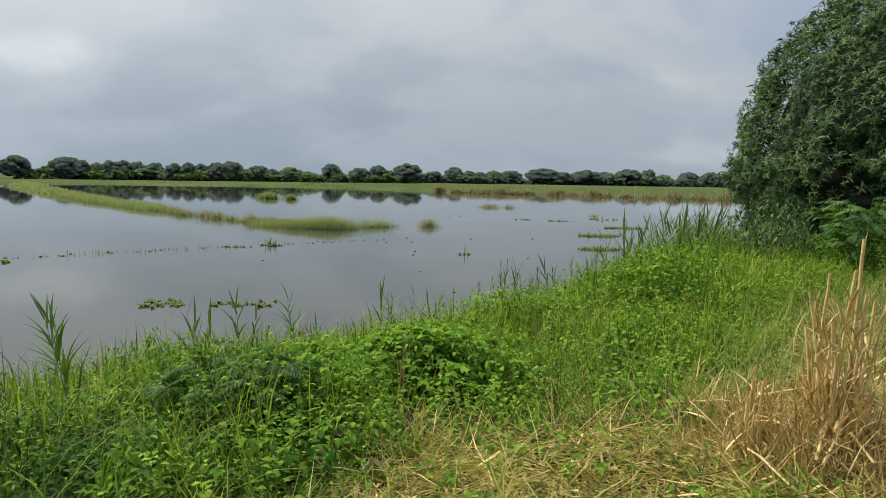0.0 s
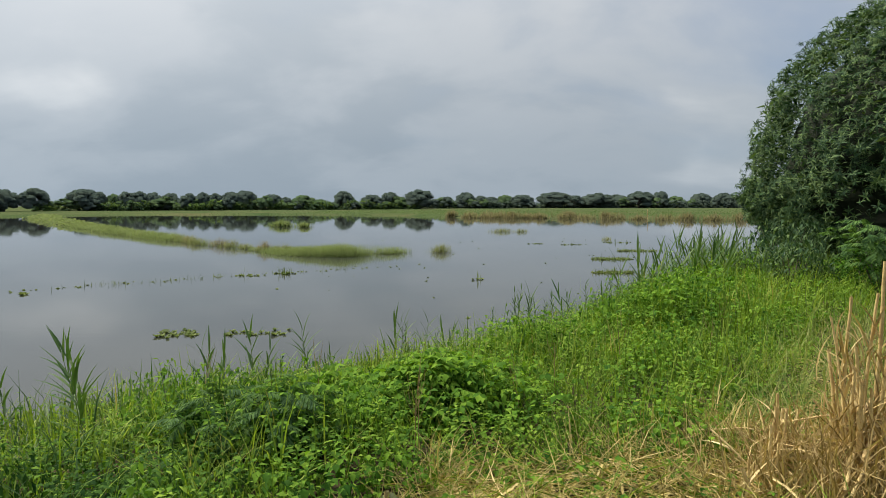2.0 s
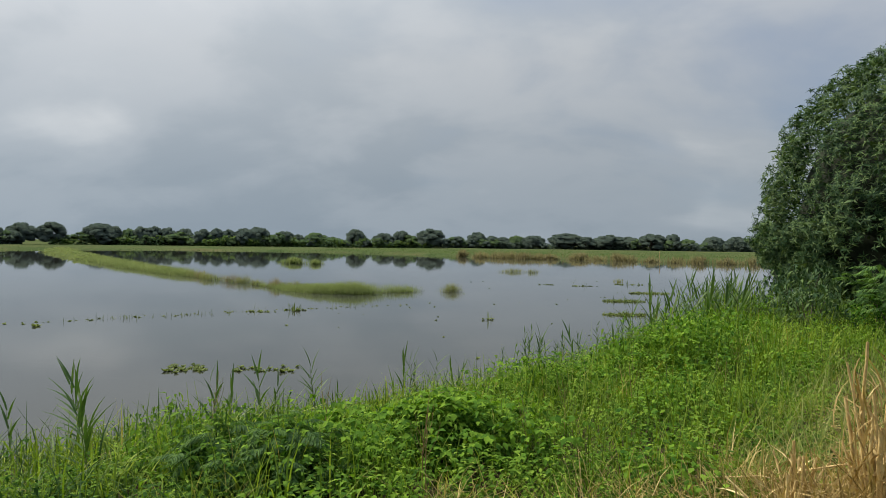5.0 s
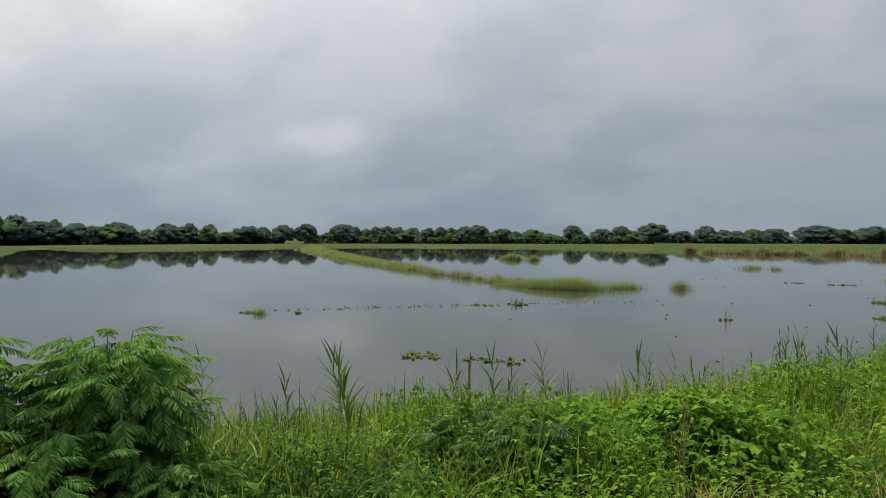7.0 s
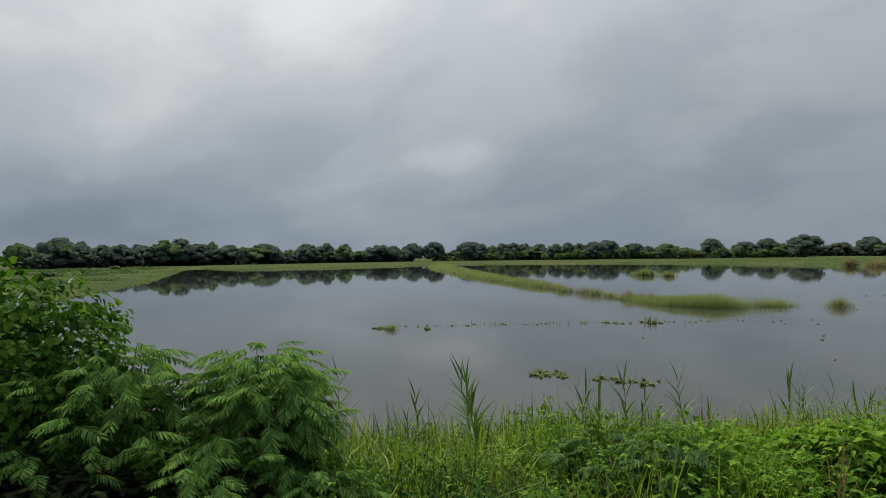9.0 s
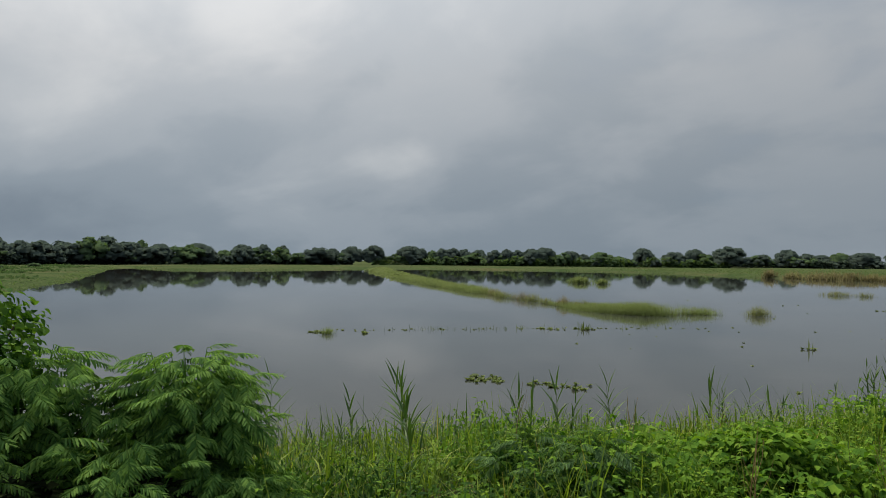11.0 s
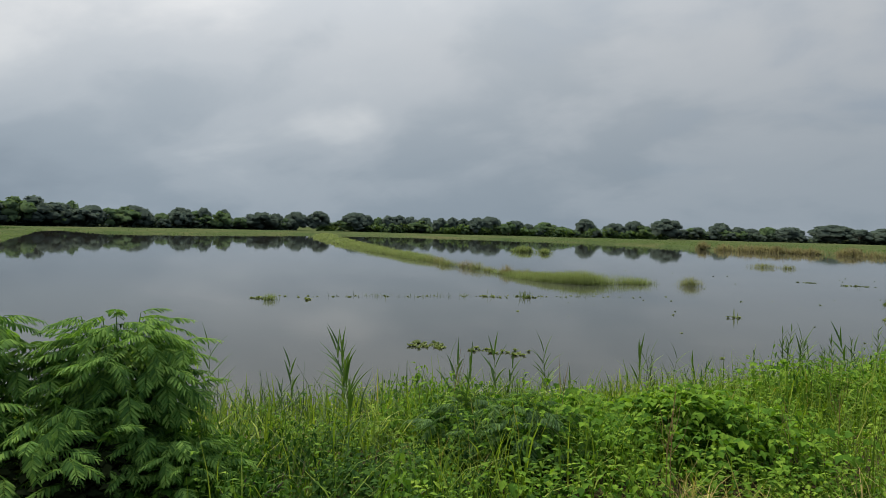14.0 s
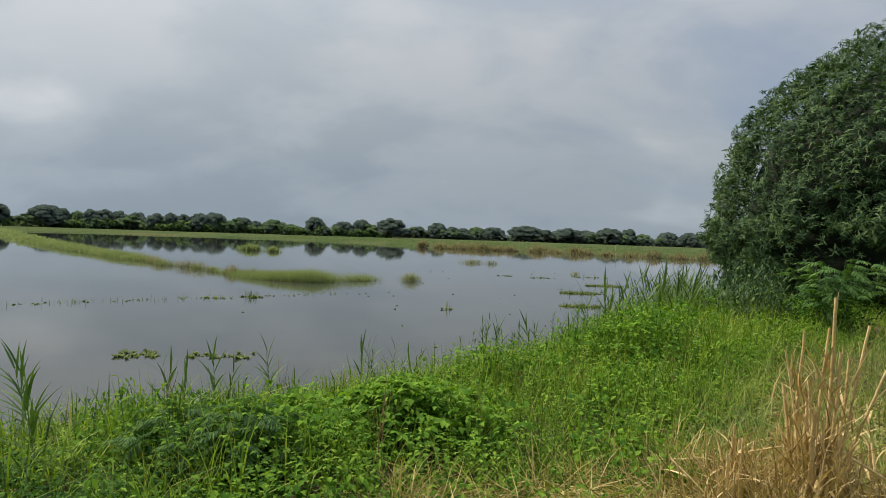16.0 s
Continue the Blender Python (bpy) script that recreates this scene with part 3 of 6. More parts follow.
NORTH_ROW = [(-161.3, 229.7, 9.2, 5.2), (-147.8, 238.5, 9.1, 6.4), (-143, 241.4, 7.9, 2.9), (-138.9, 243.8, 7.2, 2.6), (-134.9, 246, 8, 3.6), (-130.7, 248.3, 8.3, 3.6), (-126.2, 250.6, 8, 2.9), (-120.4, 253.4, 7.7, 3.6), (-107.8, 242.6, 7.2, 3.5), (-103.1, 244.7, 7.7, 3.1), (-99.1, 246.3, 7.2, 3.2), (-92.8, 248.7, 8, 4.3), (-88.1, 250.4, 8.5, 4.8), (-78.4, 253.6, 7, 4), (-73.1, 255.1, 5.7, 2.9), (-66.5, 256.9, 6.5, 5), (-59.9, 258.5, 4.8, 3.8), (-50.2, 260.5, 8.2, 4), (-46.3, 261.2, 4.8, 2.6), (-38.8, 262.4, 6.8, 4.7), (-31.1, 263.4, 7.9, 3.8), (-26.3, 263.9, 5.8, 3), (-18.7, 264.5, 8.8, 6.5)]
EAST_ROW = [(-34, 308.5, 5.6, 6), (-23, 309.5, 6.2, 6.5), (-9.6, 310, 6.1, 5.6), (1.3, 310.1, 8.5, 4.8), (8.6, 310, 6.7, 3.8), (13.7, 309.8, 6.2, 4.2), (20.4, 309.4, 7.1, 4), (29, 308.7, 7.2, 6.1), (44.6, 306.8, 8.3, 8.7), (55.4, 305, 6.2, 4.4), (64.6, 303.1, 7.7, 8), (73.2, 301.1, 7, 5.3), (83.7, 298.3, 8.4, 6.4), (92.3, 295.7, 8.5, 3.4), (98.5, 293.7, 6.2, 4), (108.9, 290, 7.3, 4.8), (117.9, 286.4, 7.2, 4.9), (124.4, 283.6, 6, 4), (132.8, 279.8, 6.1, 5)]
PALE_WEST, PALE_NORTH, OPEN_NORTH, OPEN_EAST = {0, 10, 13, 17}, {3, 15, 16, 18}, {20, 11}, {8, 12, 13}
for row, pale, opened in ((WEST_ROW, PALE_WEST, ()), (NORTH_ROW, PALE_NORTH, OPEN_NORTH), (EAST_ROW, {0, 2, 6, 14}, OPEN_EAST)):
    for k, (x, y, tall, wide) in enumerate(row):
        if k in pale:
            far_tree(6 + k % 3, x, y, tall, wide * 1.1, PALE, k * 1.9)
        elif k in opened:
            far_tree(9 + k % 2, x, y, tall, wide * 1.1, OPEN, k * 1.3)
        else:
            far_tree(k % 6, x, y, tall, wide * 1.1, DOME, k * 2.4)


def undergrowth(row, count, seed, material):
    """Scrub at the foot of a row of trees."""
    r = np.random.default_rng(seed)
    line = np.array([(x, y) for x, y, _, _ in row], float)
    k = r.integers(0, len(line) - 1, count)
    f = r.random((count, 1))
    p = line[k] * (1 - f) + line[k + 1] * f
    p = p * (1 + r.uniform(-6.5, 0.0, (count, 1)) / np.hypot(*p.T)[:, None])
    z = height(p) + r.uniform(0, 1.0, count) ** 1.5 * (3.0 + 1.6 * wavy(p, 0.25, seed))
    shape = spread(TUFT, np.column_stack([p, z]), turns_of(r.uniform(0, 6.3, count), r.uniform(-1.2, 1.2, count), r.uniform(0, 6.3, count)), r.uniform(0.5, 1.2, count))
    stuff("undergrowth", shape, material, "low scrub at the foot of the far trees", "scrub", True)


undergrowth(WEST_ROW, 14000, 21, M_HAZY_TREE)
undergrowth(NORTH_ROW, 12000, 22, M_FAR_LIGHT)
undergrowth(EAST_ROW, 10000, 23, M_HAZY_TREE)


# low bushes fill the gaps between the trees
SHRUB_KINDS = [crown_mesh(crown_shape(4, 8, 420, 90 + k, 0.0, 10, 0.75), (M_HAZY_TREE, M_FAR_LIGHT)[k // 3]) for k in range(6)]
SHRUB = "low green thicket between the trees behind the marsh"
r_gap = np.random.default_rng(5)
for row, low, high, share in ((WEST_ROW, 0.78, 0.95, 0.3), (NORTH_ROW, 0.52, 0.74, 0.5), (EAST_ROW, 0.56, 0.76, 0.35)):
    for (ax, ay, at_, aw), (bx, by, bt, bw) in zip(row[:-1], row[1:]):
        gap = math.hypot(bx - ax, by - ay)
        count = max(1, round(gap / 4.0))
        for k in range(count):
            f = (k + r_gap.uniform(0.2, 0.8)) / count
            x, y = ax + f * (bx - ax), ay + f * (by - ay)
            far = 1 + r_gap.uniform(-6, 1) / math.hypot(x, y)
            z = float(height([(x * far, y * far)])[0])
            tall = r_gap.uniform(low * 0.75, high * 1.12) * (at_ + bt) / 2 * r_gap.uniform(0.75, 1.1)
            wide = tall * r_gap.uniform(0.6, 1.0)
            ob = thing("shrub", SHRUB, "shrub", "thicket behind the marsh", (x * far, y * far, z), r_gap.uniform(0, 6), (wide / 4, wide / 4, tall / 8))
            part("crown", SHRUB_KINDS[int(r_gap.integers(0, 3)) + (3 if r_gap.random() < share else 0)], None, ob)
            part("trunk", TREE_KINDS[6][1], None, ob, "dark stems")


# ---- marsh grass on the far flats, the spit, and the islets ----
def blades_on(places, tall, width, lean, seed, bend=0.7, parts=2, even=0.0):
    r = np.random.default_rng(seed)
    n = len(places)
    v = blade(1.0, bend, parts)
    low = 0.55 + 0.3 * even
    sizes = np.column_stack([width * r.uniform(0.6, 1.4, n), tall * r.uniform(low, 1.15 - 0.1 * even, n), tall * r.uniform(low, 1.15 - 0.1 * even, n)])
    return spread(v, places, turns_of(r.uniform(0, 6.3, n), r.normal(0, lean, n)), sizes)


def along(line, count, half, seed, start=0.0, end=1.0):
    """Random places in a band along a line, in plan."""
    r = np.random.default_rng(seed)
    seg = np.hypot(*np.diff(line, axis=0).T)
    at = np.concatenate([[0], np.cumsum(seg)])
    s = r.uniform(start, end, count) * at[-1]
    x, y = np.interp(s, at, line[:, 0]), np.interp(s, at, line[:, 1])
    off = r.normal(0, half, (count, 2))
    return np.column_stack([x, y]) + np.clip(off, -2.2 * half, 2.2 * half)


def rooted(p, sink=0.05, least=-0.25):
    return np.column_stack([p, np.maximum(height(p), least) - sink])


def tufts_on(p, tall, size, seed):
    """Soft low tufts of grass leaves on the land."""
    r = np.random.default_rng(seed)
    n = len(p)
    places = rooted(p) + np.column_stack([np.zeros((n, 2)), tall * r.random(n) ** 1.3 * 0.8])
    return spread(TUFT, places, turns_of(r.uniform(0, 6.3, n), r.uniform(-1.0, 1.3, n), r.uniform(0, 6.3, n)), size * r.uniform(0.5, 1.2, n))


def build_spit():
    length = np.hypot(*np.diff(SPIT, axis=0).T)
    at = np.concatenate([[0], np.cumsum(length)]) / length.sum()
    sets = []
    for k, (count, half, tall) in enumerate(((2600, 1.2, 0.9), (7000, 0.95, 0.8), (11000, 0.8, 0.75), (9000, 0.55, 0.7), (700, 0.3, 0.5), (500, 0.25, 0.45), (2200, 0.3, 0.5))):
        p = along(SPIT, count, half, 100 + k, at[k], at[k + 1])
        tall_here = tall * (1 + 0.18 * wavy(p, 0.6, 3.0))
        if k < 2:
            sets.append(tufts_on(p, tall_here * 1.05, (0.36, 0.30)[k], 160 + k))
            p, tall_here = p[::2], tall_here[::2]
        sets.append(blades_on(rooted(p), tall_here * 0.92, (0.09, 0.06, 0.026, 0.018, 0.013, 0.013, 0.014)[k], 0.85, 110 + k, 1.6, 2, 1.0))
    stuff("marsh_grass", join(*sets), M_MARSH, "bright green grass growing along a narrow spit", "grass", True)
    mound = along(SPIT, 13000, 0.5, 120, at[7] * 0.999, at[9] * 1.0)
    p = np.concatenate([mound, along(SPIT, 900, 0.3, 121, at[9] + 0.45 * (1 - at[9]), 1.0)])
    crest = 0.80 - 0.10 * np.abs(p[:, 0] + 6.8) + 0.06 * wavy(p, 2.0, 1.0)
    crest = np.clip(crest, 0.4, 0.9)
    stuff("marsh_grass", join(blades_on(rooted(p), crest, 0.010, 0.8, 122, 1.9, 3, 0.6), blades_on(rooted(p + 0.05), crest * 0.9, 0.010, 1.0, 123, 1.4, 2, 0.5)), M_MARSH, "bright green grass islet at the end of the spit", "grass", True)
    r = np.random.default_rng(130)
    for k, f in enumerate(np.linspace(at[4] + 0.002, at[7] - 0.004, 9)):
        x, y = np.interp(f, at, SPIT[:, 0]), np.interp(f, at, SPIT[:, 1])
        material, look_ = ((M_SEDGE, "straw-coloured"), (M_BROWN, "brown"))[k % 3 == 1]
        islet(x + r.normal(0, 0.15), y + r.normal(0, 0.15), r.uniform(0.35, 0.7), 0.3, r.uniform(0.45, 0.72), 260, 0.014, material, look_ + " sedge tuft standing in shallow water", 131 + 3 * k, 0.45)


def islet(x, y, half_x, half_y, tall, count, width, material, label, seed, lean=0.2):
    """A clump of grass that stands in the water; its stems reach the bed."""
    r = np.random.default_rng(seed)
    p = np.column_stack([x + half_x * r.normal(0, 0.5, count), y + half_y * r.normal(0, 0.5, count)])
    crest = tall * (1 - 0.3 * ((p[:, 0] - x) / half_x) ** 2)
    stems = np.column_stack([p, np.full(count, -0.06)])
    shape = blades_on(stems, np.clip(crest, tall * 0.3, tall), width, lean, seed + 1, 1.2, 3, 0.6)
    bed = np.column_stack([p[:20], np.full(20, -0.95)])
    roots = blades_on(bed, 0.9, width, 0.02, seed + 2)
    ob = thing("reed_clump", label, "reeds", "grass clumps in the pond")
    v, q = join(shape, roots)
    tagged(part("grass_tuft", quads_mesh("grass_tuft", v, q, material, normals=soft_up(v)), None, ob), kind="stuff")


def build_shore():
    r = np.random.default_rng(41)
    line = np.array(FAR_SHORE[:9], float)[::-1]
    hubs = along(line, 40, 0.9, 140, 0.02, 1.0)
    hubs = hubs[hubs[:, 0] > -6]
    wide = r.uniform(0.9, 2.2, len(hubs))
    which = r.integers(0, len(hubs), 11000)
    off = r.normal(0, 0.5, (11000, 2))
    p = hubs[which] + off * wide[which][:, None]
    tall = (1.25 + 0.5 * r.random(len(hubs)))[which] * (1 - 0.35 * np.clip((off ** 2).sum(1), 0, 1))
    stuff("brown_reeds", blades_on(rooted(p), tall, 0.09, 0.55, 141, 1.5, 2, 0.6), M_BROWN, "clumps of brown dying reeds along the far waterline", "reeds", True)
    d = np.column_stack([r.uniform(-40, 120, 90000), r.uniform(85, 240, 90000)])
    keep = (inland(d) > 1.0) & (r.random(len(d)) < np.exp(-(inland(d) - 1.0) / 45)) & (d[:, 1] < 235)
    d = d[keep][:24000]
    stuff("marsh_grass", tufts_on(d, 0.42 + 0.16 * wavy(d, 0.12, 2.0), 0.26, 143), M_FIELD, "tall green marsh grass behind the brown reeds", "grass", True)
    d = np.column_stack([r.uniform(-200, -10, 110000), r.uniform(25, 250, 110000)])
    keep = (inland(d) > 0.0) & (inland(d) < 75)
    d = d[keep][:14000]
    stuff("marsh_grass", tufts_on(d, 0.05 + 0.05 * wavy(d, 0.1, 5.0), 0.20, 144), M_FLAT, "short green and straw-coloured grass on the far flats", "grass", True)
    hubs = np.column_stack([r.uniform(-175, -22, 260), r.uniform(4, 100, 260)])
    hubs = hubs[inland(hubs) > 3.5]
    which = r.integers(0, len(hubs), 150 * len(hubs))
    off = r.normal(0, 0.45, (len(which), 2))
    d = hubs[which] + off * r.uniform(1.2, 3.6, len(hubs))[which][:, None]
    d = d[inland(d) > 1.5]
    stuff("coarse_grass", tufts_on(d, 0.30 + 0.2 * wavy(d, 0.2, 9.0), 0.34, 147), M_LUMP, "lumps of coarse dark green grass on the western bank", "grass", True)
    line = np.array(FAR_SHORE[8:] + [(-40, 17), (-24, 8.5)], float)
    p = along(line, 12000, 1.0, 145)
    p = p[inland(p) > -0.3]
    stuff("marsh_grass", tufts_on(p, 0.13 + 0.06 * wavy(p, 0.3, 7.0), 0.2, 146), M_FIELD, "short straw-green grass along the waterline", "grass", True)


M_FLAT = foliage("flat_grass", (0.070, 0.104, 0.050), (0.086, 0.122, 0.058), (0.108, 0.136, 0.066), 0.85, 0.5, 0.06, 0.0)
build_spit()
build_shore()
islet(-21.6, 71.2, 1.3, 0.8, 0.95, 500, 0.05, M_MARSH, "round tuft of green grass standing in the pond", 200)
islet(-18.5, 68.8, 0.75, 0.5, 0.8, 260, 0.05, M_MARSH, "small round tuft of green grass standing in the pond", 203)
islet(-2.05, 32.4, 0.50, 0.35, 0.60, 520, 0.009, M_SEDGE, "sparse clump of pale sedge in open water", 206, 0.25)
islet(2.7, 56.3, 1.1, 0.5, 0.5, 260, 0.022, M_SEDGE, "low sparse clump of pale sedge in open water", 209, 0.3)
islet(4.4, 55.8, 0.5, 0.3, 0.5, 120, 0.022, M_SEDGE, "low sparse clump of pale sedge in open water", 212, 0.3)
islet(9.1, 43.5, 0.35, 0.25, 0.4, 60, 0.02, M_SEDGE, "low sparse clump of pale sedge in open water", 215, 0.12)
islet(-14.25, 16.45, 0.24, 0.2, 0.34, 170, 0.012, M_MARSH, "small bushy tuft of green grass beside floating plants", 218, 0.35)


# ---- floating plants ----
def leaf3(width, droop=0.25, fold=0.2):
    v, q = [], []
    for k, (s, w) in enumerate(((0.0, 0.15), (0.42, 1.0), (1.0, 0.08))):
        half = width * w / 2
        v += [(-half, s, -droop * s * s + fold * half), (0, s, -droop * s * s), (half, s, -droop * s * s + fold * half)]
        if k:
            b = 3 * k
            q += [(b - 3, b - 2, b + 1, b), (b - 2, b - 1, b + 2, b + 1)]
    return np.array(v), np.array(q)


def rosette(seed, count=9):
    r = np.random.default_rng(seed)
    pad = leaf3(0.85, 0.05, 0.12)
    sets = []
    for k in range(count):
        a, t = r.uniform(0, 6.3), r.uniform(0.15, 1.0)
        sets.append(placed(pad, 0.015 * math.cos(a + 1.57), 0.015 * math.sin(a + 1.57), 0.012, a, 0.05 + t * 0.8, 0, r.uniform(0.042, 0.080)))
    sets.append(placed(ball(4, 6, 0.0, 1), 0, 0, 0.02, size=0.022))
    return join(*sets)


ROSETTES = [rosette(300 + k) for k in range(4)]


ROSETTE_MESHES = [quads_mesh("plant", *shape, M_HYACINTH) for shape in ROSETTES]


def floating_mat(x, y, half_x, half_y, count, seed, label, sprigs=0, grassy=0):
    r = np.random.default_rng(seed)
    ob = thing("water_hyacinth_mat", label, "water plant", "floating plant mats", (x, y, 0.0))
    count = int(count * 1.1)
    a, f = r.uniform(0, 6.3, count), np.sqrt(r.random(count))
    p = np.column_stack([half_x * f * np.cos(a), half_y * f * np.sin(a), r.uniform(-0.02, 0.0, count)])
    p = p[r.random(count) < 0.2 + 0.8 * (wavy(p[:, :2] + (x, y), 7.0, seed) > 0.0)]
    for k, place in enumerate(p):
        plant = part("plant", ROSETTE_MESHES[k % 4], None, ob)
        plant.matrix_basis = Matrix.LocRotScale(place, Euler((0, 0, r.uniform(0, 6.3))), [r.uniform(0.7, 1.25)] * 3)
    if grassy:
        a, f = r.uniform(0, 6.3, grassy), np.sqrt(r.random(grassy))
        q = np.column_stack([half_x * f * np.cos(a), half_y * f * np.sin(a), np.full(grassy, -0.02)])
        tagged(part("grass_leaves", blades_on(q, 0.15, 0.03, 1.15, seed + 2, 1.5, 2, 0.3), M_MARSH, ob, "short pale green grass leaves"), kind="stuff")
    if sprigs:
        q = np.column_stack([r.normal(0, half_x * 0.4, sprigs), r.normal(0, half_y * 0.4, sprigs), np.full(sprigs, -0.02)])
        tagged(part("upright_leaves", blades_on(q, 0.32, 0.035, 0.35, seed + 1), M_HYACINTH, ob, "upright narrow leaves"), kind="stuff")


MAT = "mat of water hyacinth leaves floating on the pond"
floating_mat(-6.45, 11.85, 0.44, 0.36, 52, 400, MAT)
floating_mat(-5.2, 11.95, 0.36, 0.22, 26, 401, MAT)
floating_mat(-4.55, 12.1, 0.24, 0.3, 26, 402, MAT)
floating_mat(-8.45, 21.8, 0.6, 0.25, 36, 403, MAT, 6)
floating_mat(-7.4, 22.4, 0.42, 0.3, 30, 404, "water hyacinth clump with upright leaves in open water", 16)
floating_mat(-14.8, 16.6, 0.4, 0.25, 34, 405, MAT)
floating_mat(-13.3, 17.25, 0.32, 0.22, 30, 406, MAT)
floating_mat(-0.4, 20.6, 0.25, 0.18, 10, 407, "small water hyacinth plant afloat in open water", 3)
floating_mat(5.8, 28.3, 0.95, 0.45, 130, 408, "low green mat of floating grass and leaves", 10, 420)
floating_mat(8.4, 33.2, 1.2, 0.4, 80, 409, "low green mat of floating grass and leaves", 6, 420)
floating_mat(4.5, 22.7, 0.8, 0.35, 95, 410, "low green mat of floating grass and leaves", 10, 420)
floating_mat(9.2, 40.5, 1.3, 0.35, 50, 411, "thin floating mat of water plants", 8)
floating_mat(6.0, 38.4, 0.9, 0.25, 30, 412, "thin floating mat of water plants", 4)
floating_mat(3.6, 39.2, 0.5, 0.2, 18, 413, "thin floating mat of water plants")


SHORE_MAT = "small water hyacinth plants crowded along the near waterline"
for k, (x, y) in enumerate([(-7.0, 6.1), (-6.55, 6.55), (-6.0, 7.05), (-5.5, 7.5), (-4.9, 7.75), (-3.5, 8.85), (-2.9, 9.35), (-2.3, 9.75)]):
    floating_mat(x, y, 0.26 + 0.04 * (k % 3), 0.14, 15, 440 + k, SHORE_MAT, 4)


def build_drift():
    """A thin drift line of single plants and bare stems across the pond, and bits afloat here and there."""
    r = np.random.default_rng(430)
    line = np.array([(-15, 17.0), (-13, 18.6), (-11.4, 19.8), (-10, 20.9), (-8.5, 22.0), (-6.2, 23.6), (-3.5, 25)], float)
    p = along(line, 70, 0.18, 431)
    loose = np.column_stack([r.uniform(-7, 8, 55), r.uniform(13, 46, 55)])
    loose = loose[inland(loose) < -1.2]
    p = np.concatenate([p, loose])
    low = np.column_stack([p, np.full(len(p), -0.015)])
    sets = [spread(ROSETTES[1], low, turns_of(r.uniform(0, 6.3, len(p)), np.zeros(len(p))), r.uniform(0.5, 1.0, len(p)))]
    q = np.concatenate([along(line, 60, 0.22, 432, 0.05, 0.9), along(line, 90, 0.28, 434, 0.22, 0.55)])
    sets.append(blades_on(np.column_stack([q, np.full(len(q), -0.05)]), 0.2, 0.014, 0.3, 433))
    stuff("floating_weed", join(*sets), M_HYACINTH, "thin drift line of floating weed and bare stems", "water plant")


build_drift()


# ---- the near bank ----
EDGE_X = (-2.6, -1.9, -1.57, -1.25, -1.0, -0.6, 0.1, 0.5, 0.9, 1.5, 2.05, 2.8, 3.6, 5.0, 9.0)
EDGE_Y = (1.0, 2.4, 2.95, 3.3, 3.55, 3.7, 3.85, 3.95, 4.2, 4.75, 5.5, 6.6, 7.9, 9.8, 14.0)


def hay_edge(p):
    """Positive on the mown strip beside the camera, negative in the standing plants."""
    x, y = np.asarray(p, float).T
    return np.interp(x, EDGE_X, EDGE_Y) - y + 0.22 * wavy(p, 1.6, 2.0) - 3.0 * ease(8.0, 11.5, y)


MOUNDS = [(-1.42, 5.2, 0.8, 0.04), (-2.4, 4.3, 0.5, 0.06), (1.7, 8.6, 1.0, 0.55), (2.9, 11.0, 1.3, 0.6), (-0.1, 7.6, 0.8, 0.18), (4.6, 14.0, 1.6, 0.7)]


r_bump = np.random.default_rng(77)
BUMPS = np.column_stack([r_bump.uniform(-6, 9, 90), r_bump.uniform(3.5, 18, 90), r_bump.uniform(0.2, 0.48, 90), r_bump.uniform(-0.18, 0.18, 90)])


def plant_height(p):
    base = 0.38 + 0.10 * wavy(p, 0.8, 1.0) + 0.09 * wavy(p, 2.3, 3.0) + 0.06 * wavy(p, 5.0, 1.0)
    for x, y, rad, lift in MOUNDS:
        base = base + lift * np.exp(-((p[:, 0] - x) ** 2 + (p[:, 1] - y) ** 2) / rad ** 2)
    for x, y, rad, lift in BUMPS:
        base = base + lift * np.exp(-((p[:, 0] - x) ** 2 + (p[:, 1] - y) ** 2) / rad ** 2)
    blend = 0.6 + 0.5 * ease(-0.4, 1.2, p[:, 0])
    return np.maximum(base * (1 - 0.8 * ease(-1.0, 0.3, hay_edge(p) / blend)), 0.08)


def bank_places(count, seed, power=0.9, reach=30):
    """Random places on the near bank, thicker close to the path of the camera."""
    r = np.random.default_rng(seed)
    a = r.uniform(-1.45, 0.95, count)
    lo, hi = 1.6 ** power, reach ** power
    dist = (lo + (hi - lo) * r.random(count)) ** (1 / power)
    p = np.column_stack([-1 + dist * np.sin(a), 0.1 + dist * np.cos(a)])
    d = inland(p)
    under_shrubs = (a < -0.80) & (dist < 5.6)
    return p[(d > -0.25) & (d < 14) & ~under_shrubs], r


def weed_shape(seed, leaves=12, leaf_width=0.5):
    """A small upright weed one high: a thin stem with leaves in turn."""
    r = np.random.default_rng(seed)
    one = small_leaf(leaf_width, 0.25)
    sets = [placed(blade(0.035, 0.3, 2), spin=1.0)]
    for k in range(leaves):
        z = 0.25 + 0.75 * k / (leaves - 1)
        sets.append(placed(one, 0, 0.05 * z, z * 0.97, 2.4 * k + r.uniform(-0.5, 0.5), r.uniform(-0.1, 0.6), r.uniform(-0.3, 0.3), 0.22 * (1.15 - 0.55 * z)))
    return join(*sets)


def trifoliate():
    one = leaf3(0.78, 0.2, 0.25)
    return join(placed(one, 0, 0, 0, 0, -0.1, 0, 1.0), placed(one, -0.05, -0.05, 0, 1.45, -0.2, 0, 0.9), placed(one, 0.05, -0.05, 0, -1.45, -0.2, 0, 0.9))


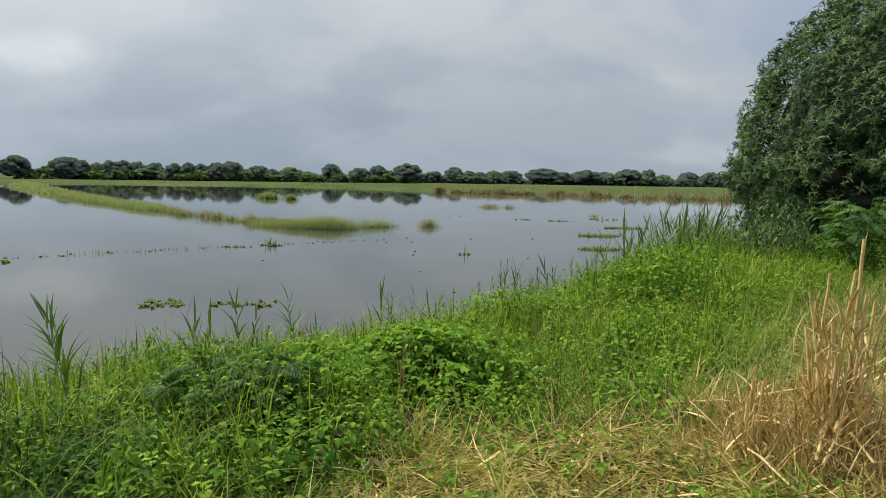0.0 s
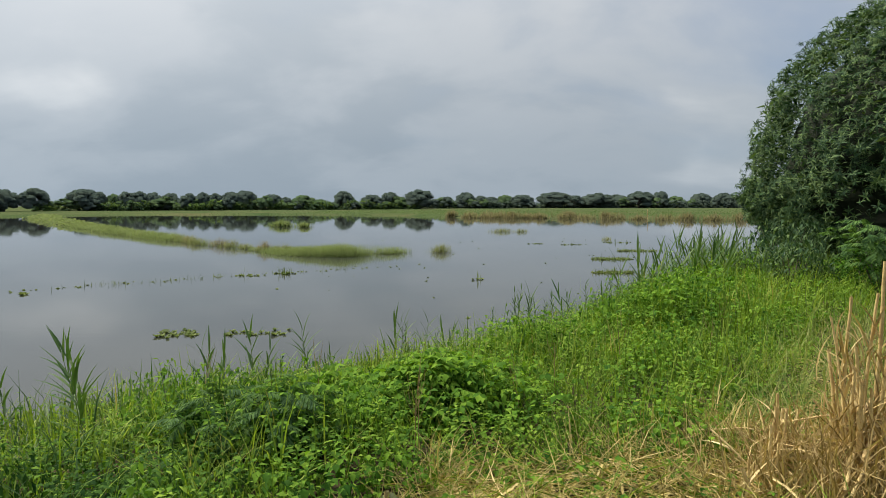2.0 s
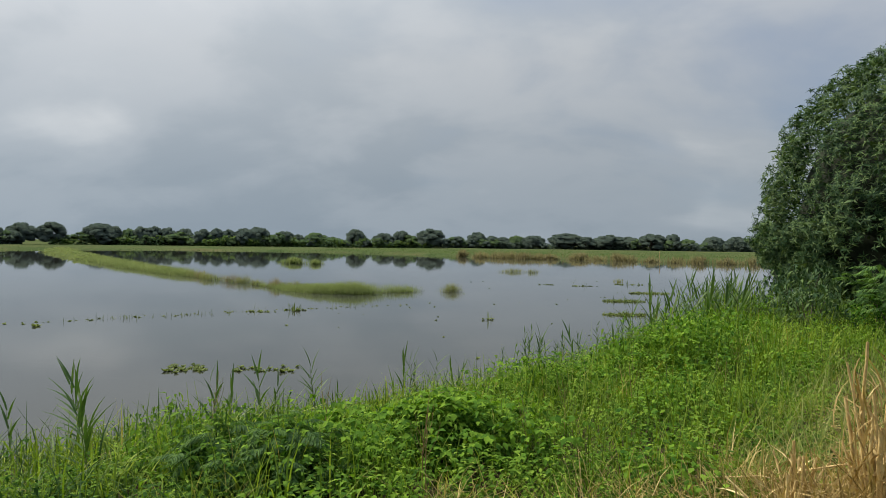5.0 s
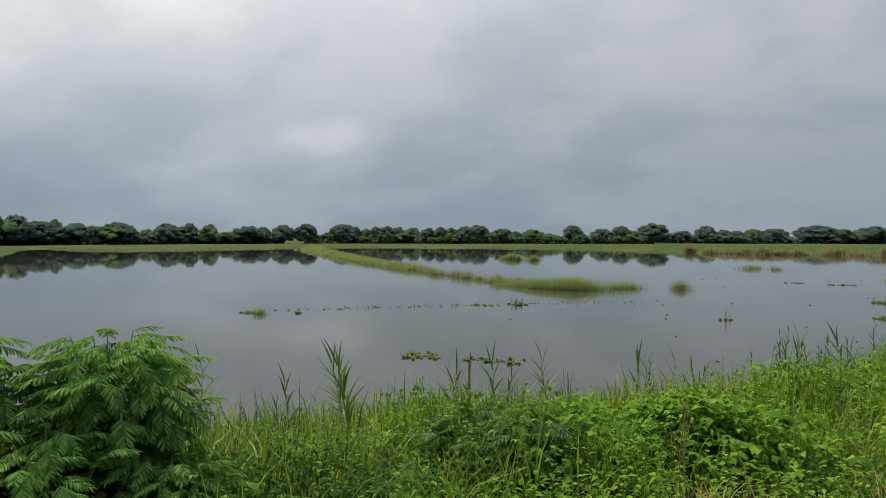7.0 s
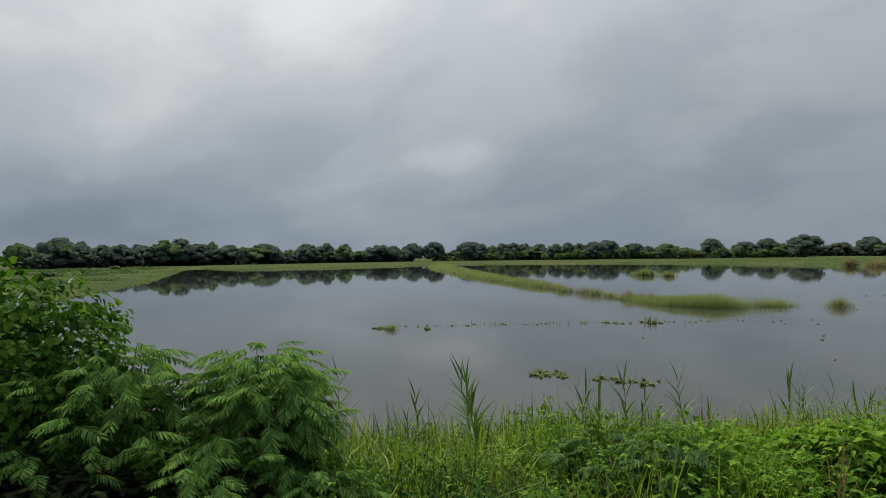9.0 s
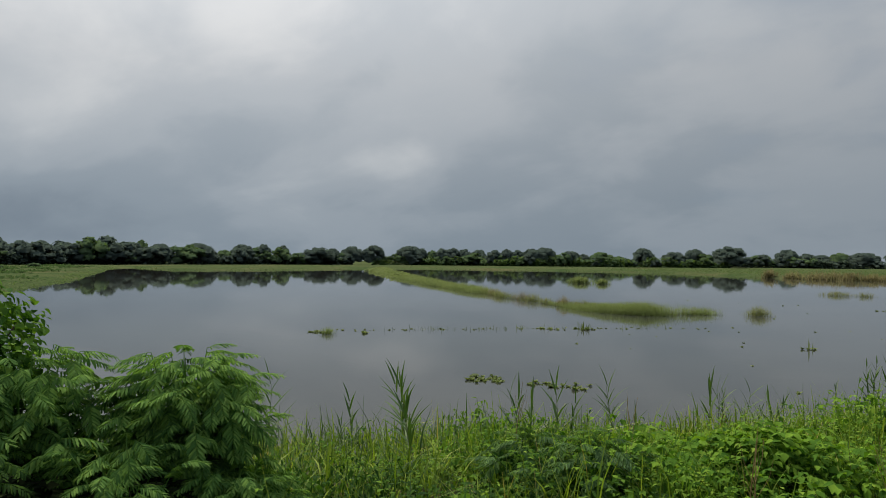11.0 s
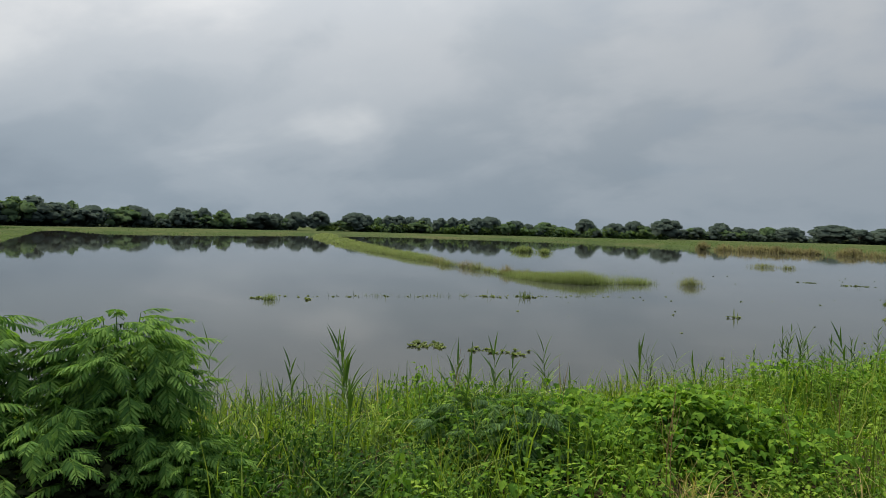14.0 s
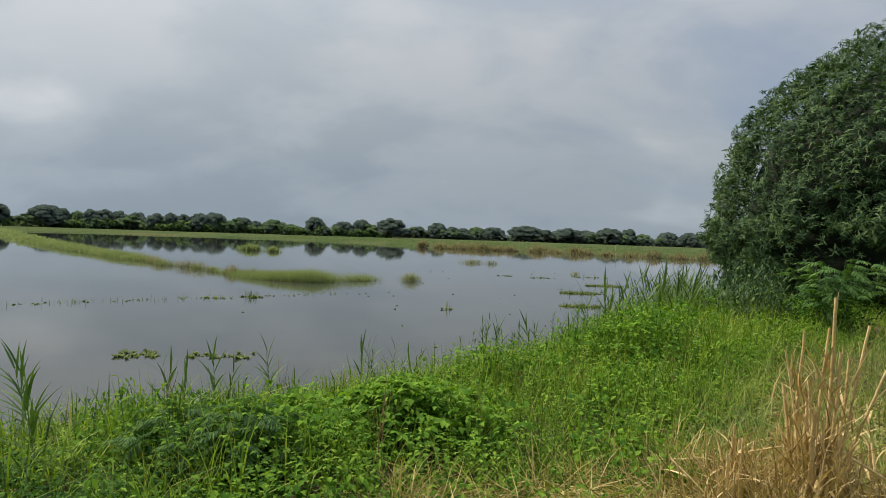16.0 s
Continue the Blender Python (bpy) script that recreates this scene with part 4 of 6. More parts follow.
def frond(pairs=7, seed=0):
    """A feathery twice-divided leaf, one long along y."""
    r = np.random.default_rng(seed)
    v, q = [], []
    for k in range(5):   # a side leaf: close-set leaflets make a narrow strip with a notched edge
        y = k / 4
        half, drop = (0.025, 0.105, 0.075, 0.10, 0.025)[k], -0.25 * y * y
        v += [(-half, y + 0.05, drop + 0.03), (0, y, drop), (half, y + 0.05, drop + 0.03)]
        if k:
            b = 3 * k
            q += [(b - 3, b - 2, b + 1, b), (b - 2, b - 1, b + 2, b + 1)]
    pinna = np.array(v), np.array(q)
    sets = [tube([(0, 0, 0), (0, 0.5, 0.03), (0, 1, -0.12)], [0.010, 0.008, 0.004], 3)]
    for k in range(pairs):
        s = 0.10 + 0.88 * k / (pairs - 1)
        size = 0.33 * (1 - 0.8 * abs(s - 0.42) ** 1.4)
        for side in (-1, 1):
            sets.append(placed(pinna, 0, s, 0.06 * math.sin(s * 3) - 0.1 * s * s, -side * (1.2 - 0.4 * s) + r.uniform(-0.15, 0.15), -0.18 + r.uniform(-0.3, 0.2), side * 0.2, size))
    return join(*sets)


def shaded_patch(p, r):
    """Where weeds in shade-darkened leaf colours take over from the bright ones: low on the near bank."""
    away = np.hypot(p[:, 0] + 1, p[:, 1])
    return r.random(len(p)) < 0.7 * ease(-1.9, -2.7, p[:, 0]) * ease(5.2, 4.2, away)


def build_bank():
    # grasses
    p, r = bank_places(112000, 500, 0.7)
    e, d = hay_edge(p), inland(p)
    keep = r.random(len(p)) < np.where(e > 0, 0.1 + 0.5 * ease(0.9, 1.6, p[:, 0]) * ease(4.0, 4.8, p[:, 1]), (0.78 - 0.34 * ease(1.5, 3.5, d) * ease(-3.2, -1.8, p[:, 0])) * (1 - 0.75 * ease(5.6, 4.2, np.hypot(p[:, 0] + 1, p[:, 1])) * ease(-0.2, -0.9, p[:, 0])))
    p, e = p[keep], e[keep]
    far = np.hypot(p[:, 0] + 1, p[:, 1])
    tall = plant_height(p) * (0.65 + 0.95 * r.random(len(p)) ** 1.3)
    bent = [blade(1.0, b, 3) for b in (0.7, 1.4, 2.1)]
    sets, coarse = [], []
    kind, rank = np.arange(len(p)) % 3, r.random(len(p)) < 0.35 * ease(-2.0, -3.0, p[:, 0])
    for k, reedy in ((0, False), (1, False), (2, False), (1, True)):
        m = ((kind == k) | reedy) & (rank == reedy)
        n = len(p[m])
        wide = (0.005 + 0.0008 * far[m]) * r.uniform(0.7, 1.6, n) * (1.6 - 0.6 * ease(-2.2, -1.4, p[m][:, 0]))
        (coarse if reedy else sets).append(spread(bent[k], rooted(p[m], 0.03), turns_of(r.uniform(0, 6.3, n), r.normal(0, 0.46, n)), np.column_stack([wide, tall[m], tall[m]])))
    stuff("coarse_grass", join(*coarse), M_REED, "coarse dark green grass near the waterline", "grass")
    # taller blades that stand out of the weeds
    q, _ = bank_places(30000, 503, 0.8, 20)
    q = q[(hay_edge(q) < -0.45) & (q[:, 0] > -2.6) & (wavy(q, 0.9, 8.0) > -0.15)][:2600]
    n = len(q)
    over = plant_height(q) * r.uniform(1.1, 1.45, n) + 0.08
    stuff("tall_grass", spread(blade(1.0, 0.9, 3), rooted(q, 0.03), turns_of(r.uniform(0, 6.3, n), r.normal(0, 0.2, n)), np.column_stack([(0.006 + 0.0006 * np.hypot(q[:, 0] + 1, q[:, 1])) * r.uniform(0.7, 1.4, n), over, over])), M_GRASS, "tall pale green grass standing out of the weeds", "grass")
    stuff("bank_grass", join(*sets), M_GRASS, "dense tangled green grass on the pond bank", "grass")
    # dry and yellowing grass between the green plants and the mown strip
    q, r = bank_places(60000, 506, 0.8, 18)
    e = hay_edge(q)
    q = q[(e < 0.2) & (e > -0.45) & (q[:, 1] > 3.4) & (q[:, 0] < 1.2) & (wavy(q, 1.1, 4.0) > -0.1)][:1300]
    n = len(q)
    tall = (0.25 + 0.55 * r.random(n)) * (0.6 + 0.4 * ease(6, 10, q[:, 1]))
    stuff("dry_grass", spread(blade(1.0, 1.5, 3), rooted(q, 0.03), turns_of(r.uniform(0, 6.3, n), r.normal(0, 0.55, n)), np.column_stack([r.uniform(0.005, 0.012, n), tall, tall])), M_HAY, "dry yellowing grass at the edge of the mown strip", "grass")
    # leafy weeds
    p, r = bank_places(24000, 510, 0.8, 24)
    thick = 0.8 * wavy(p, 0.7, 6.0) + 0.5 * wavy(p, 2.0, 2.0) + 0.8 * ease(-4.0, -1.5, p[:, 0]) + 1.1 * ease(1.2, 3.2, inland(p)) - 0.6
    p = p[(hay_edge(p) < 0.1) & (thick > 0.1 + 0.5 * r.random(len(p)))][:3200]
    tall = plant_height(p) * r.uniform(0.5, 1.12, len(p))
    lit, shady = [], []
    kind, low = np.arange(len(p)) % 4, shaded_patch(p, r)
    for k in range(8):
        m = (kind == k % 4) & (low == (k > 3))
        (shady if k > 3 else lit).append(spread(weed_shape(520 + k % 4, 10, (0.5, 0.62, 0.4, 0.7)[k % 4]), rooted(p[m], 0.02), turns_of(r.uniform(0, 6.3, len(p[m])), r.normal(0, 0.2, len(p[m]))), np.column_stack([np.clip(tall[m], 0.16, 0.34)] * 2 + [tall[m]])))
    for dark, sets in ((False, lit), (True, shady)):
        stuff("weeds", join(*sets), M_SHADED_WEED if dark else M_HERB, "leafy weeds darkened for shade low on the near bank" if dark else "leafy green weeds crowding the pond bank", "weeds")
    # bean vine over the mounds
    r = np.random.default_rng(530)
    spots = []
    for (x, y, rad, lift), n in zip(MOUNDS, (1300, 500, 1000, 700, 300, 500)):
        spots.append(np.column_stack([r.normal(x, rad * 0.55, n), r.normal(y, rad * 0.55, n)]))
    q, _ = bank_places(9000, 531, 0.9, 14)
    spots.append(q[(hay_edge(q) < 0.3)][:2400])
    big = np.concatenate([np.repeat((1.5, 1.0, 1.0, 1.0, 1.0, 1.0), (1300, 500, 1000, 700, 300, 500)), np.full(len(spots[-1]), 0.62)])
    p = np.concatenate(spots)
    big = big[inland(p) > 0]
    p = p[inland(p) > 0]
    z = plant_height(p) * r.uniform(0.5, 1.08, len(p))
    places = rooted(p, 0) + np.column_stack([np.zeros((len(p), 2)), z])
    size = big * np.clip(np.hypot(p[:, 0] + 1, p[:, 1]) / 6, 0.5, 1) * r.uniform(0.04, 0.068, len(p))
    low = shaded_patch(p, r)
    for m, material, label in ((~low, M_VINE, "three-leaved bean vine sprawling over the weeds"), (low, M_SHADED_WEED, "bean vine darkened for shade low on the near bank")):
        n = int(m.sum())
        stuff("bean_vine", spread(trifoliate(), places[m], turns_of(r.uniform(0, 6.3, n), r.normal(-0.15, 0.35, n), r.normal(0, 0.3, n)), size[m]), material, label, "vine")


def build_hay():
    r = np.random.default_rng(540)
    p, _ = bank_places(150000, 541, 0.62, 16)
    e = hay_edge(p)
    green = ease(1.0, 1.7, p[:, 0]) * ease(4.0, 4.9, p[:, 1])   # past the canes the cut grass is still green
    p = p[(e > -0.25) & (p[:, 0] > -2.9) & (r.random(len(p)) > 0.9 * green)][:32000]
    n = len(p)
    places = rooted(p, 0) + np.column_stack([np.zeros((n, 2)), r.uniform(0.0, 0.09, n)])
    straw = blade(1.0, 0.5, 2)
    size = 0.06 + 0.38 * r.random(n) ** 1.8
    turn = turns_of(r.uniform(0, 6.3, n), r.normal(1.5, 0.3, n), r.uniform(0, 6.3, n))
    stuff("mown_hay", spread(straw, places, turn, np.column_stack([r.uniform(0.004, 0.009, n), size, size])), M_HAY, "mown straw and drying cut grass lying on the bank", "hay")
    flakes, _ = bank_places(60000, 545, 0.45, 8)
    flakes = flakes[(hay_edge(flakes) > -0.15) & (flakes[:, 0] > -2.9)][:20000]
    m = len(flakes)
    size = r.uniform(0.05, 0.2, m)
    bits = spread(TUFT, rooted(flakes, 0) + np.column_stack([np.zeros((m, 2)), r.uniform(0.01, 0.07, m)]), turns_of(r.uniform(0, 6.3, m), r.normal(0, 0.25, m), 0 * size), np.column_stack([r.uniform(0.008, 0.022, m), size, size]))
    stuff("straw_litter", bits, M_HAY, "short broken straw littering the mown strip", "hay")
    # long green grass bent over past the canes
    g, _ = bank_places(60000, 547, 0.8, 15)
    g = g[(hay_edge(g) > -0.8 - 0.3 * wavy(g, 0.9, 6.0)) & (g[:, 0] > 0.9) & (g[:, 1] > 3.9 + 0.4 * wavy(g, 1.2, 3.0))][:14000]
    m = len(g)
    size = r.uniform(0.2, 0.55, m)
    stuff("bent_grass", spread(blade(1.0, 1.9, 4), rooted(g, 0.02), turns_of(r.uniform(0, 6.3, m), r.normal(0.2, 0.7, m)), np.column_stack([r.uniform(0.006, 0.014, m), size, size])), M_LYING, "long green grass bent over beside the mown strip", "grass")
    # small clover-like leaves coming up through it
    c = p[r.random(n) < 0.02 + 0.07 * (wavy(p, 1.4, 8.0) > 0.0)]
    m = len(c)
    sprout = rooted(c, 0) + np.column_stack([np.zeros((m, 2)), r.uniform(0.04, 0.16, m)])
    stuff("clover", spread(trifoliate(), sprout, turns_of(r.uniform(0, 6.3, m), r.normal(-0.1, 0.3, m)), r.uniform(0.022, 0.05, m)), M_VINE, "small green leaves coming up through mown straw", "weeds")
    # flattened green cuttings among it
    p = p[::6]
    n = len(p)
    places = rooted(p, 0) + np.column_stack([np.zeros((n, 2)), r.uniform(0.02, 0.1, n)])
    size = r.uniform(0.15, 0.45, n)
    stuff("cut_grass", spread(straw, places, turns_of(r.uniform(0, 6.3, n), r.normal(1.4, 0.25, n), r.uniform(0, 6.3, n)), np.column_stack([r.uniform(0.005, 0.011, n), size, size])), M_GRASS, "freshly cut green grass lying among the straw", "grass")


def clump_shape(seed, count, wide, size, near=False):
    """A rounded clump of broad leaves, one in radius and one high: leaves lie on its outside like tiles."""
    r = np.random.default_rng(seed)
    w = r.normal(size=(count, 3))
    w[:, 2] = np.abs(w[:, 2])
    w /= np.linalg.norm(w, axis=1)[:, None]
    reach = (0.72 + 0.34 * r.random(count)) * (1 + 0.3 * np.array([noise.noise(Vector(v) * 2.3 + Vector((seed, 0, 0))) for v in w]))
    out = np.arctan2(w[:, 1], w[:, 0]) - np.pi / 2
    turn = turns_of(out + r.normal(0, 0.6, count), -0.05 - 0.9 * (1 - w[:, 2]) + r.normal(0, 0.35, count), r.normal(0, 0.35, count))
    return spread(leaf3(wide, 0.3, 0.3) if near else small_leaf(wide, 0.25), w * reach[:, None], turn, size * r.uniform(0.6, 1.3, count))


def build_clumps():
    labels = ("clump of broad-leaved green weeds on the bank", "dense clump of small-leaved weeds on the bank", "dark green clump of weeds on the bank")
    kinds = [quads_mesh("weed_clump", *clump_shape(1100 + k, (210, 260, 220)[k % 3], (0.66, 0.5, 0.8)[k % 3], (0.155, 0.125, 0.15)[k % 3], True), (M_HERB, M_HERB, M_VINE)[k % 3]) for k in range(6)]
    dark = [quads_mesh("weed_clump", *clump_shape(1104 + k, 300, (0.7, 0.55)[k], (0.13, 0.115)[k], True), M_SHADED_WEED) for k in range(2)]
    fine = [quads_mesh("weed_clump", *clump_shape(1110 + k, 380, (0.6, 0.45, 0.7)[k % 3], (0.115, 0.10, 0.12)[k % 3]), (M_HERB, M_HERB, M_VINE)[k % 3]) for k in range(6)]
    r = np.random.default_rng(1120)
    near = np.column_stack([r.uniform(-4.2, -0.2, 700), r.uniform(1.6, 7.5, 700)])
    wide = np.column_stack([r.uniform(-0.5, 6.5, 500), r.uniform(4.2, 15, 500)])
    done = []
    for group, most, gap in ((near, 120, 0.24), (wide, 130, 0.36)):
        count = 0
        deep, edge_in, tall = inland(group), hay_edge(group), plant_height(group)
        for (x, y), d, e, t in zip(group, deep, edge_in, tall):
            if count >= most or d < 0.7 or e > -0.12 or any(math.hypot(x - a, y - b) < gap for a, b in done):
                continue
            if math.atan2(x + 1, y - 0.1) < -0.80:   # under the shrubs
                continue
            if x < -1.9 and y > 3.4 and r.random() < 0.55:
                continue
            done.append((x, y))
            k = int(r.integers(0, 6))
            if x < -1.6 and r.random() < 0.6:
                k = 2 + 3 * (k // 3)
            ob = new("weed_clump")
            ob.empty_display_size = 0.2
            # low clumps near the path get the leaf colour darkened for shade
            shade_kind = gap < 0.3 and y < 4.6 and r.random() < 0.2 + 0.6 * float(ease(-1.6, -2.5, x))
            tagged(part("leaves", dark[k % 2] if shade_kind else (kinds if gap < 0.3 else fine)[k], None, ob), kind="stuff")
            rad = r.uniform(0.2, 0.36) * (1.0 if gap < 0.3 else 1.25)
            ob.matrix_basis = Matrix.LocRotScale((x, y, float(height([(x, y)])[0]) - 0.03), Euler((0, 0, r.uniform(0, 6.3))), (rad, rad, max(0.16, t * r.uniform(0.75, 1.3))))
            tagged(ob, labels[2 if shade_kind else k % 3], "weeds", "weed clumps on the bank")
            count += 1
    for x, y, rad, tall in ((1.88, 3.3, 0.16, 0.3), (2.05, 3.65, 0.2, 0.4), (1.2, 3.25, 0.1, 0.16), (0.75, 3.95, 0.14, 0.18), (0.3, 4.15, 0.18, 0.2)):
        ob = new("weed_clump")
        ob.empty_display_size = 0.2
        tagged(part("leaves", fine[2], None, ob), kind="stuff")
        ob.matrix_basis = Matrix.LocRotScale((x, y, float(height([(x, y)])[0])), Euler((0, 0, x)), (rad, rad, tall))
        tagged(ob, "small green weed clump growing through mown straw", "weeds", "weed clumps on the bank")


def build_strip():
    """Trodden grass and straw all round the place where the camera stands."""
    r = np.random.default_rng(560)
    a, dist = r.uniform(0, 6.283, 26000), 8 * r.random(26000) ** 0.7
    p = np.column_stack([-1 + dist * np.cos(a), 0.1 + dist * np.sin(a)])
    way = np.arctan2(p[:, 0] + 1, p[:, 1] - 0.1)
    p = p[(inland(p) > 0.3) & ((dist < 1.8) | (way > 0.9) | (way < -1.4))]
    p = p[np.hypot(p[:, 0] + 4.55, p[:, 1] - 1.95) > 0.75]
    for share, material, name, label in ((0.6, M_GRASS, "short_grass", "short trodden green grass on the strip"), (0.4, M_HAY, "trodden_straw", "trodden straw on the strip")):
        q = p[r.random(len(p)) < share]
        n = len(q)
        tall = r.uniform(0.08, 0.3, n)
        stuff(name, spread(blade(1.0, 1.3, 2), rooted(q, 0.01), turns_of(r.uniform(0, 6.3, n), r.normal(0, 0.9, n)), np.column_stack([r.uniform(0.012, 0.028, n), tall, tall])), material, label, "grass")

    # short broken straw over all of the trodden ground
    a, dist = r.uniform(0, 6.283, 30000), 0.2 + 8.5 * r.random(30000) ** 0.62
    way = np.arctan2(np.cos(a), np.sin(a))
    keep = (dist < 1.8) | (way > 0.9) | (way < -1.55)
    p = np.column_stack([-1 + dist * np.cos(a), 0.1 + dist * np.sin(a)])[keep]
    p = p[inland(p) > 0.3]
    n = len(p)
    size = r.uniform(0.06, 0.24, n)
    at = rooted(p, 0) + np.column_stack([np.zeros((n, 2)), r.uniform(0.01, 0.05, n)])
    stuff("straw_litter", spread(TUFT, at, turns_of(r.uniform(0, 6.3, n), r.normal(0, 0.25, n), 0 * size), np.column_stack([r.uniform(0.02, 0.06, n), size, size])), M_HAY, "broken straw over the trodden ground of the path", "hay")


def build_ivy():
    """Low creeping leaves that cover the soil under and round the shrubs."""
    r = np.random.default_rng(575)
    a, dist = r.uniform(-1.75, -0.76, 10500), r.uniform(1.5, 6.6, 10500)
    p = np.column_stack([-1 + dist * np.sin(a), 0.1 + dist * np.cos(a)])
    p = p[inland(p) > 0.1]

    def lying(p, lift, wide, material, name, label, category):
        n = len(p)
        at = rooted(p, 0) + np.column_stack([np.zeros((n, 2)), 0.03 + lift * r.random(n) ** 2])
        stuff(name, spread(leaf3(0.8, 0.2, 0.2), at, turns_of(r.uniform(0, 6.3, n), r.normal(-0.1, 0.3, n), r.normal(0, 0.3, n)), wide * r.uniform(0.65, 1.3, n)), material, label, category)

    # nearest the path the lying leaves are near black, painting the shade there
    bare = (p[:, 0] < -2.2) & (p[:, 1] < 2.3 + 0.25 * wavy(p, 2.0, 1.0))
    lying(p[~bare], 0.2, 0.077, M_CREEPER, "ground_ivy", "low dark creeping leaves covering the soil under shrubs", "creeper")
    lying(p[bare], 0.06, 0.042, M_SHADE_LEAF, "shade_dark_litter", "fallen leaves coloured near black as shade on the soil under shrubs", "leaf litter")


build_bank()
build_ivy()
build_strip()
build_clumps()
build_hay()


# ---- reeds with long leaves along the bank ----
def reed_model(seed, leaves, label):
    r = np.random.default_rng(seed)
    ob = thing("reed", label, "reed", "reeds on the bank")
    part("stem", tube([(0, 0, -0.05), (0.01, 0.0, 0.35), (0.03, 0.02, 0.7), (0.04, 0.03, 0.9)], [0.006, 0.0055, 0.004, 0.002], 5), M_STEM, ob, "thin green stem")
    for k in range(leaves):
        f = k / (leaves - 1)
        at = 0.30 + 0.6 * f
        part("leaf", placed(blade(0.095, 0.3 + r.uniform(-0.2, 0.4), 4), 0.03 * at, 0.02 * at, at, math.pi * k + r.uniform(-0.5, 0.5), -(0.80 - 0.55 * f) + r.uniform(-0.18, 0.18), 0, 0.50 - 0.14 * f), M_REED, ob)
    return ob


REEDS = [reed_model(600 + k, 6 + k % 2, "tall green reed with long pointed leaves") for k in range(4)]
used_models = set()


def reed_at(k, x, y, tall, yaw, tilt):
    z = float(height([(x, y)])[0])
    m = Matrix.LocRotScale((x, y, z), Euler((0.4 * tilt, tilt, 0)), None) @ Matrix.Rotation(yaw, 4, "Z") @ Matrix.Scale(tall, 4)
    model = REEDS[k % 4]
    if k % 4 in used_models:
        ob = copy_thing(model, Matrix.Identity(4))
    else:
        used_models.add(k % 4)
        ob = model
    ob.matrix_basis = m


def stalk_model(seed):
    """A slender upright weed with short leaves that point up all along it."""
    r = np.random.default_rng(seed)
    ob = thing("leafy_stalk", "slender upright green weed with short pointed leaves", "weed", "leafy stalks on the bank")
    part("stem", tube([(0, 0, -0.05), (0.01, 0.0, 0.5), (0.0, 0.015, 1.0)], [0.006, 0.005, 0.002], 5), M_STEM, ob, "thin green stem")
    mesh = quads_mesh("leaf", *blade(0.16, 0.25, 3), M_REED)
    for k in range(16):
        f = 0.3 + 0.68 * k / 15
        lf = part("leaf", mesh, None, ob)
        lf.matrix_basis = Matrix.LocRotScale((0.01 * f, 0.008 * f, f), Euler((-(0.75 - 0.35 * f) + r.normal(0, 0.1), 0, 2.4 * k + r.normal(0, 0.3))), [0.20 * (1.25 - 0.6 * f)] * 3)
    return ob


STALKS = [stalk_model(660 + k) for k in range(2)]
# single reeds that stand clear over the others: x, y, height
LONE_REEDS = [(-6.5, 5.75, 0.95), (-6.42, 5.8, 0.7), (-5.4, 5.95, 0.75), (-4.85, 6.25, 0.95), (-4.78, 6.3, 0.85), (-4.2, 5.3, 0.95), (-4.1, 5.2, 0.8), (-3.95, 4.9, 0.7), (-3.6, 6.3, 0.8), (-3.5, 6.5, 0.75), (-3.75, 7.0, 0.8), (-3.4, 7.3, 0.85), (-3.3, 7.2, 0.7), (-3.0, 8.2, 0.85), (-2.92, 8.1, 0.7), (-1.95, 8.9, 0.8), (-1.85, 8.8, 0.75), (-1.75, 9.0, 0.7), (-1.15, 8.6, 0.65), (0.1, 10.4, 0.9), (0.18, 10.3, 0.7), (0.82, 10.5, 0.9), (0.9, 10.4, 0.75), (1.3, 10.7, 0.9), (1.4, 10.6, 0.8), (2.1, 11.4, 0.9)]
for k, (x, y, tall) in enumerate(LONE_REEDS):
    leaning = 3 <= k <= 7
    reed_at(k, x, y, tall, 1.4 + 0.3 * math.sin(k) if leaning else k * 2.1, -0.34 + 0.06 * math.sin(3 * k) if leaning else -0.05 + 0.2 * math.sin(k * 1.7))
r_reed = np.random.default_rng(640)
edge = np.array(NEAR_SHORE[3:11], float)
for k, (x, y) in enumerate(along(edge, 100, 0.5, 641)):
    if 0.2 < float(inland([(x, y)])[0]) < 1.8 and not (-5.4 < x < -3.4):
        reed_at(k, x, y, r_reed.uniform(0.4, 0.72), r_reed.uniform(0, 6.3), r_reed.normal(0, 0.15))
r_stalk = np.random.default_rng(670)
stalks_done = 0
for x, y in along(np.array([(-2.2, 8.6), (0.2, 10.3), (1.6, 11.3), (3.0, 13.5)], float), 60, 0.35, 671):
    if stalks_done >= 26 or not 0.3 < float(inland([(x, y)])[0]) < 1.6:
        continue
    ob = STALKS[stalks_done] if stalks_done < 2 else copy_thing(STALKS[stalks_done % 2], Matrix.Identity(4))
    tall = r_stalk.uniform(0.65, 1.0)
    ob.matrix_basis = Matrix.LocRotScale((x, y, float(height([(x, y)])[0])), Euler((r_stalk.normal(0, 0.07), r_stalk.normal(0, 0.07), r_stalk.uniform(0, 6.3))), (tall, tall, tall))
    stalks_done += 1
for k in range(90):
    f = r_reed.random()
    x, y = 2.6 + 3.6 * f + r_reed.normal(0, 0.45), 11.8 + 5.5 * f + r_reed.normal(0, 0.8)
    if float(inland([(x, y)])[0]) > 0:
        reed_at(k, x, y, r_reed.uniform(0.9, 1.5), r_reed.uniform(0, 6.3), r_reed.normal(0, 0.1))


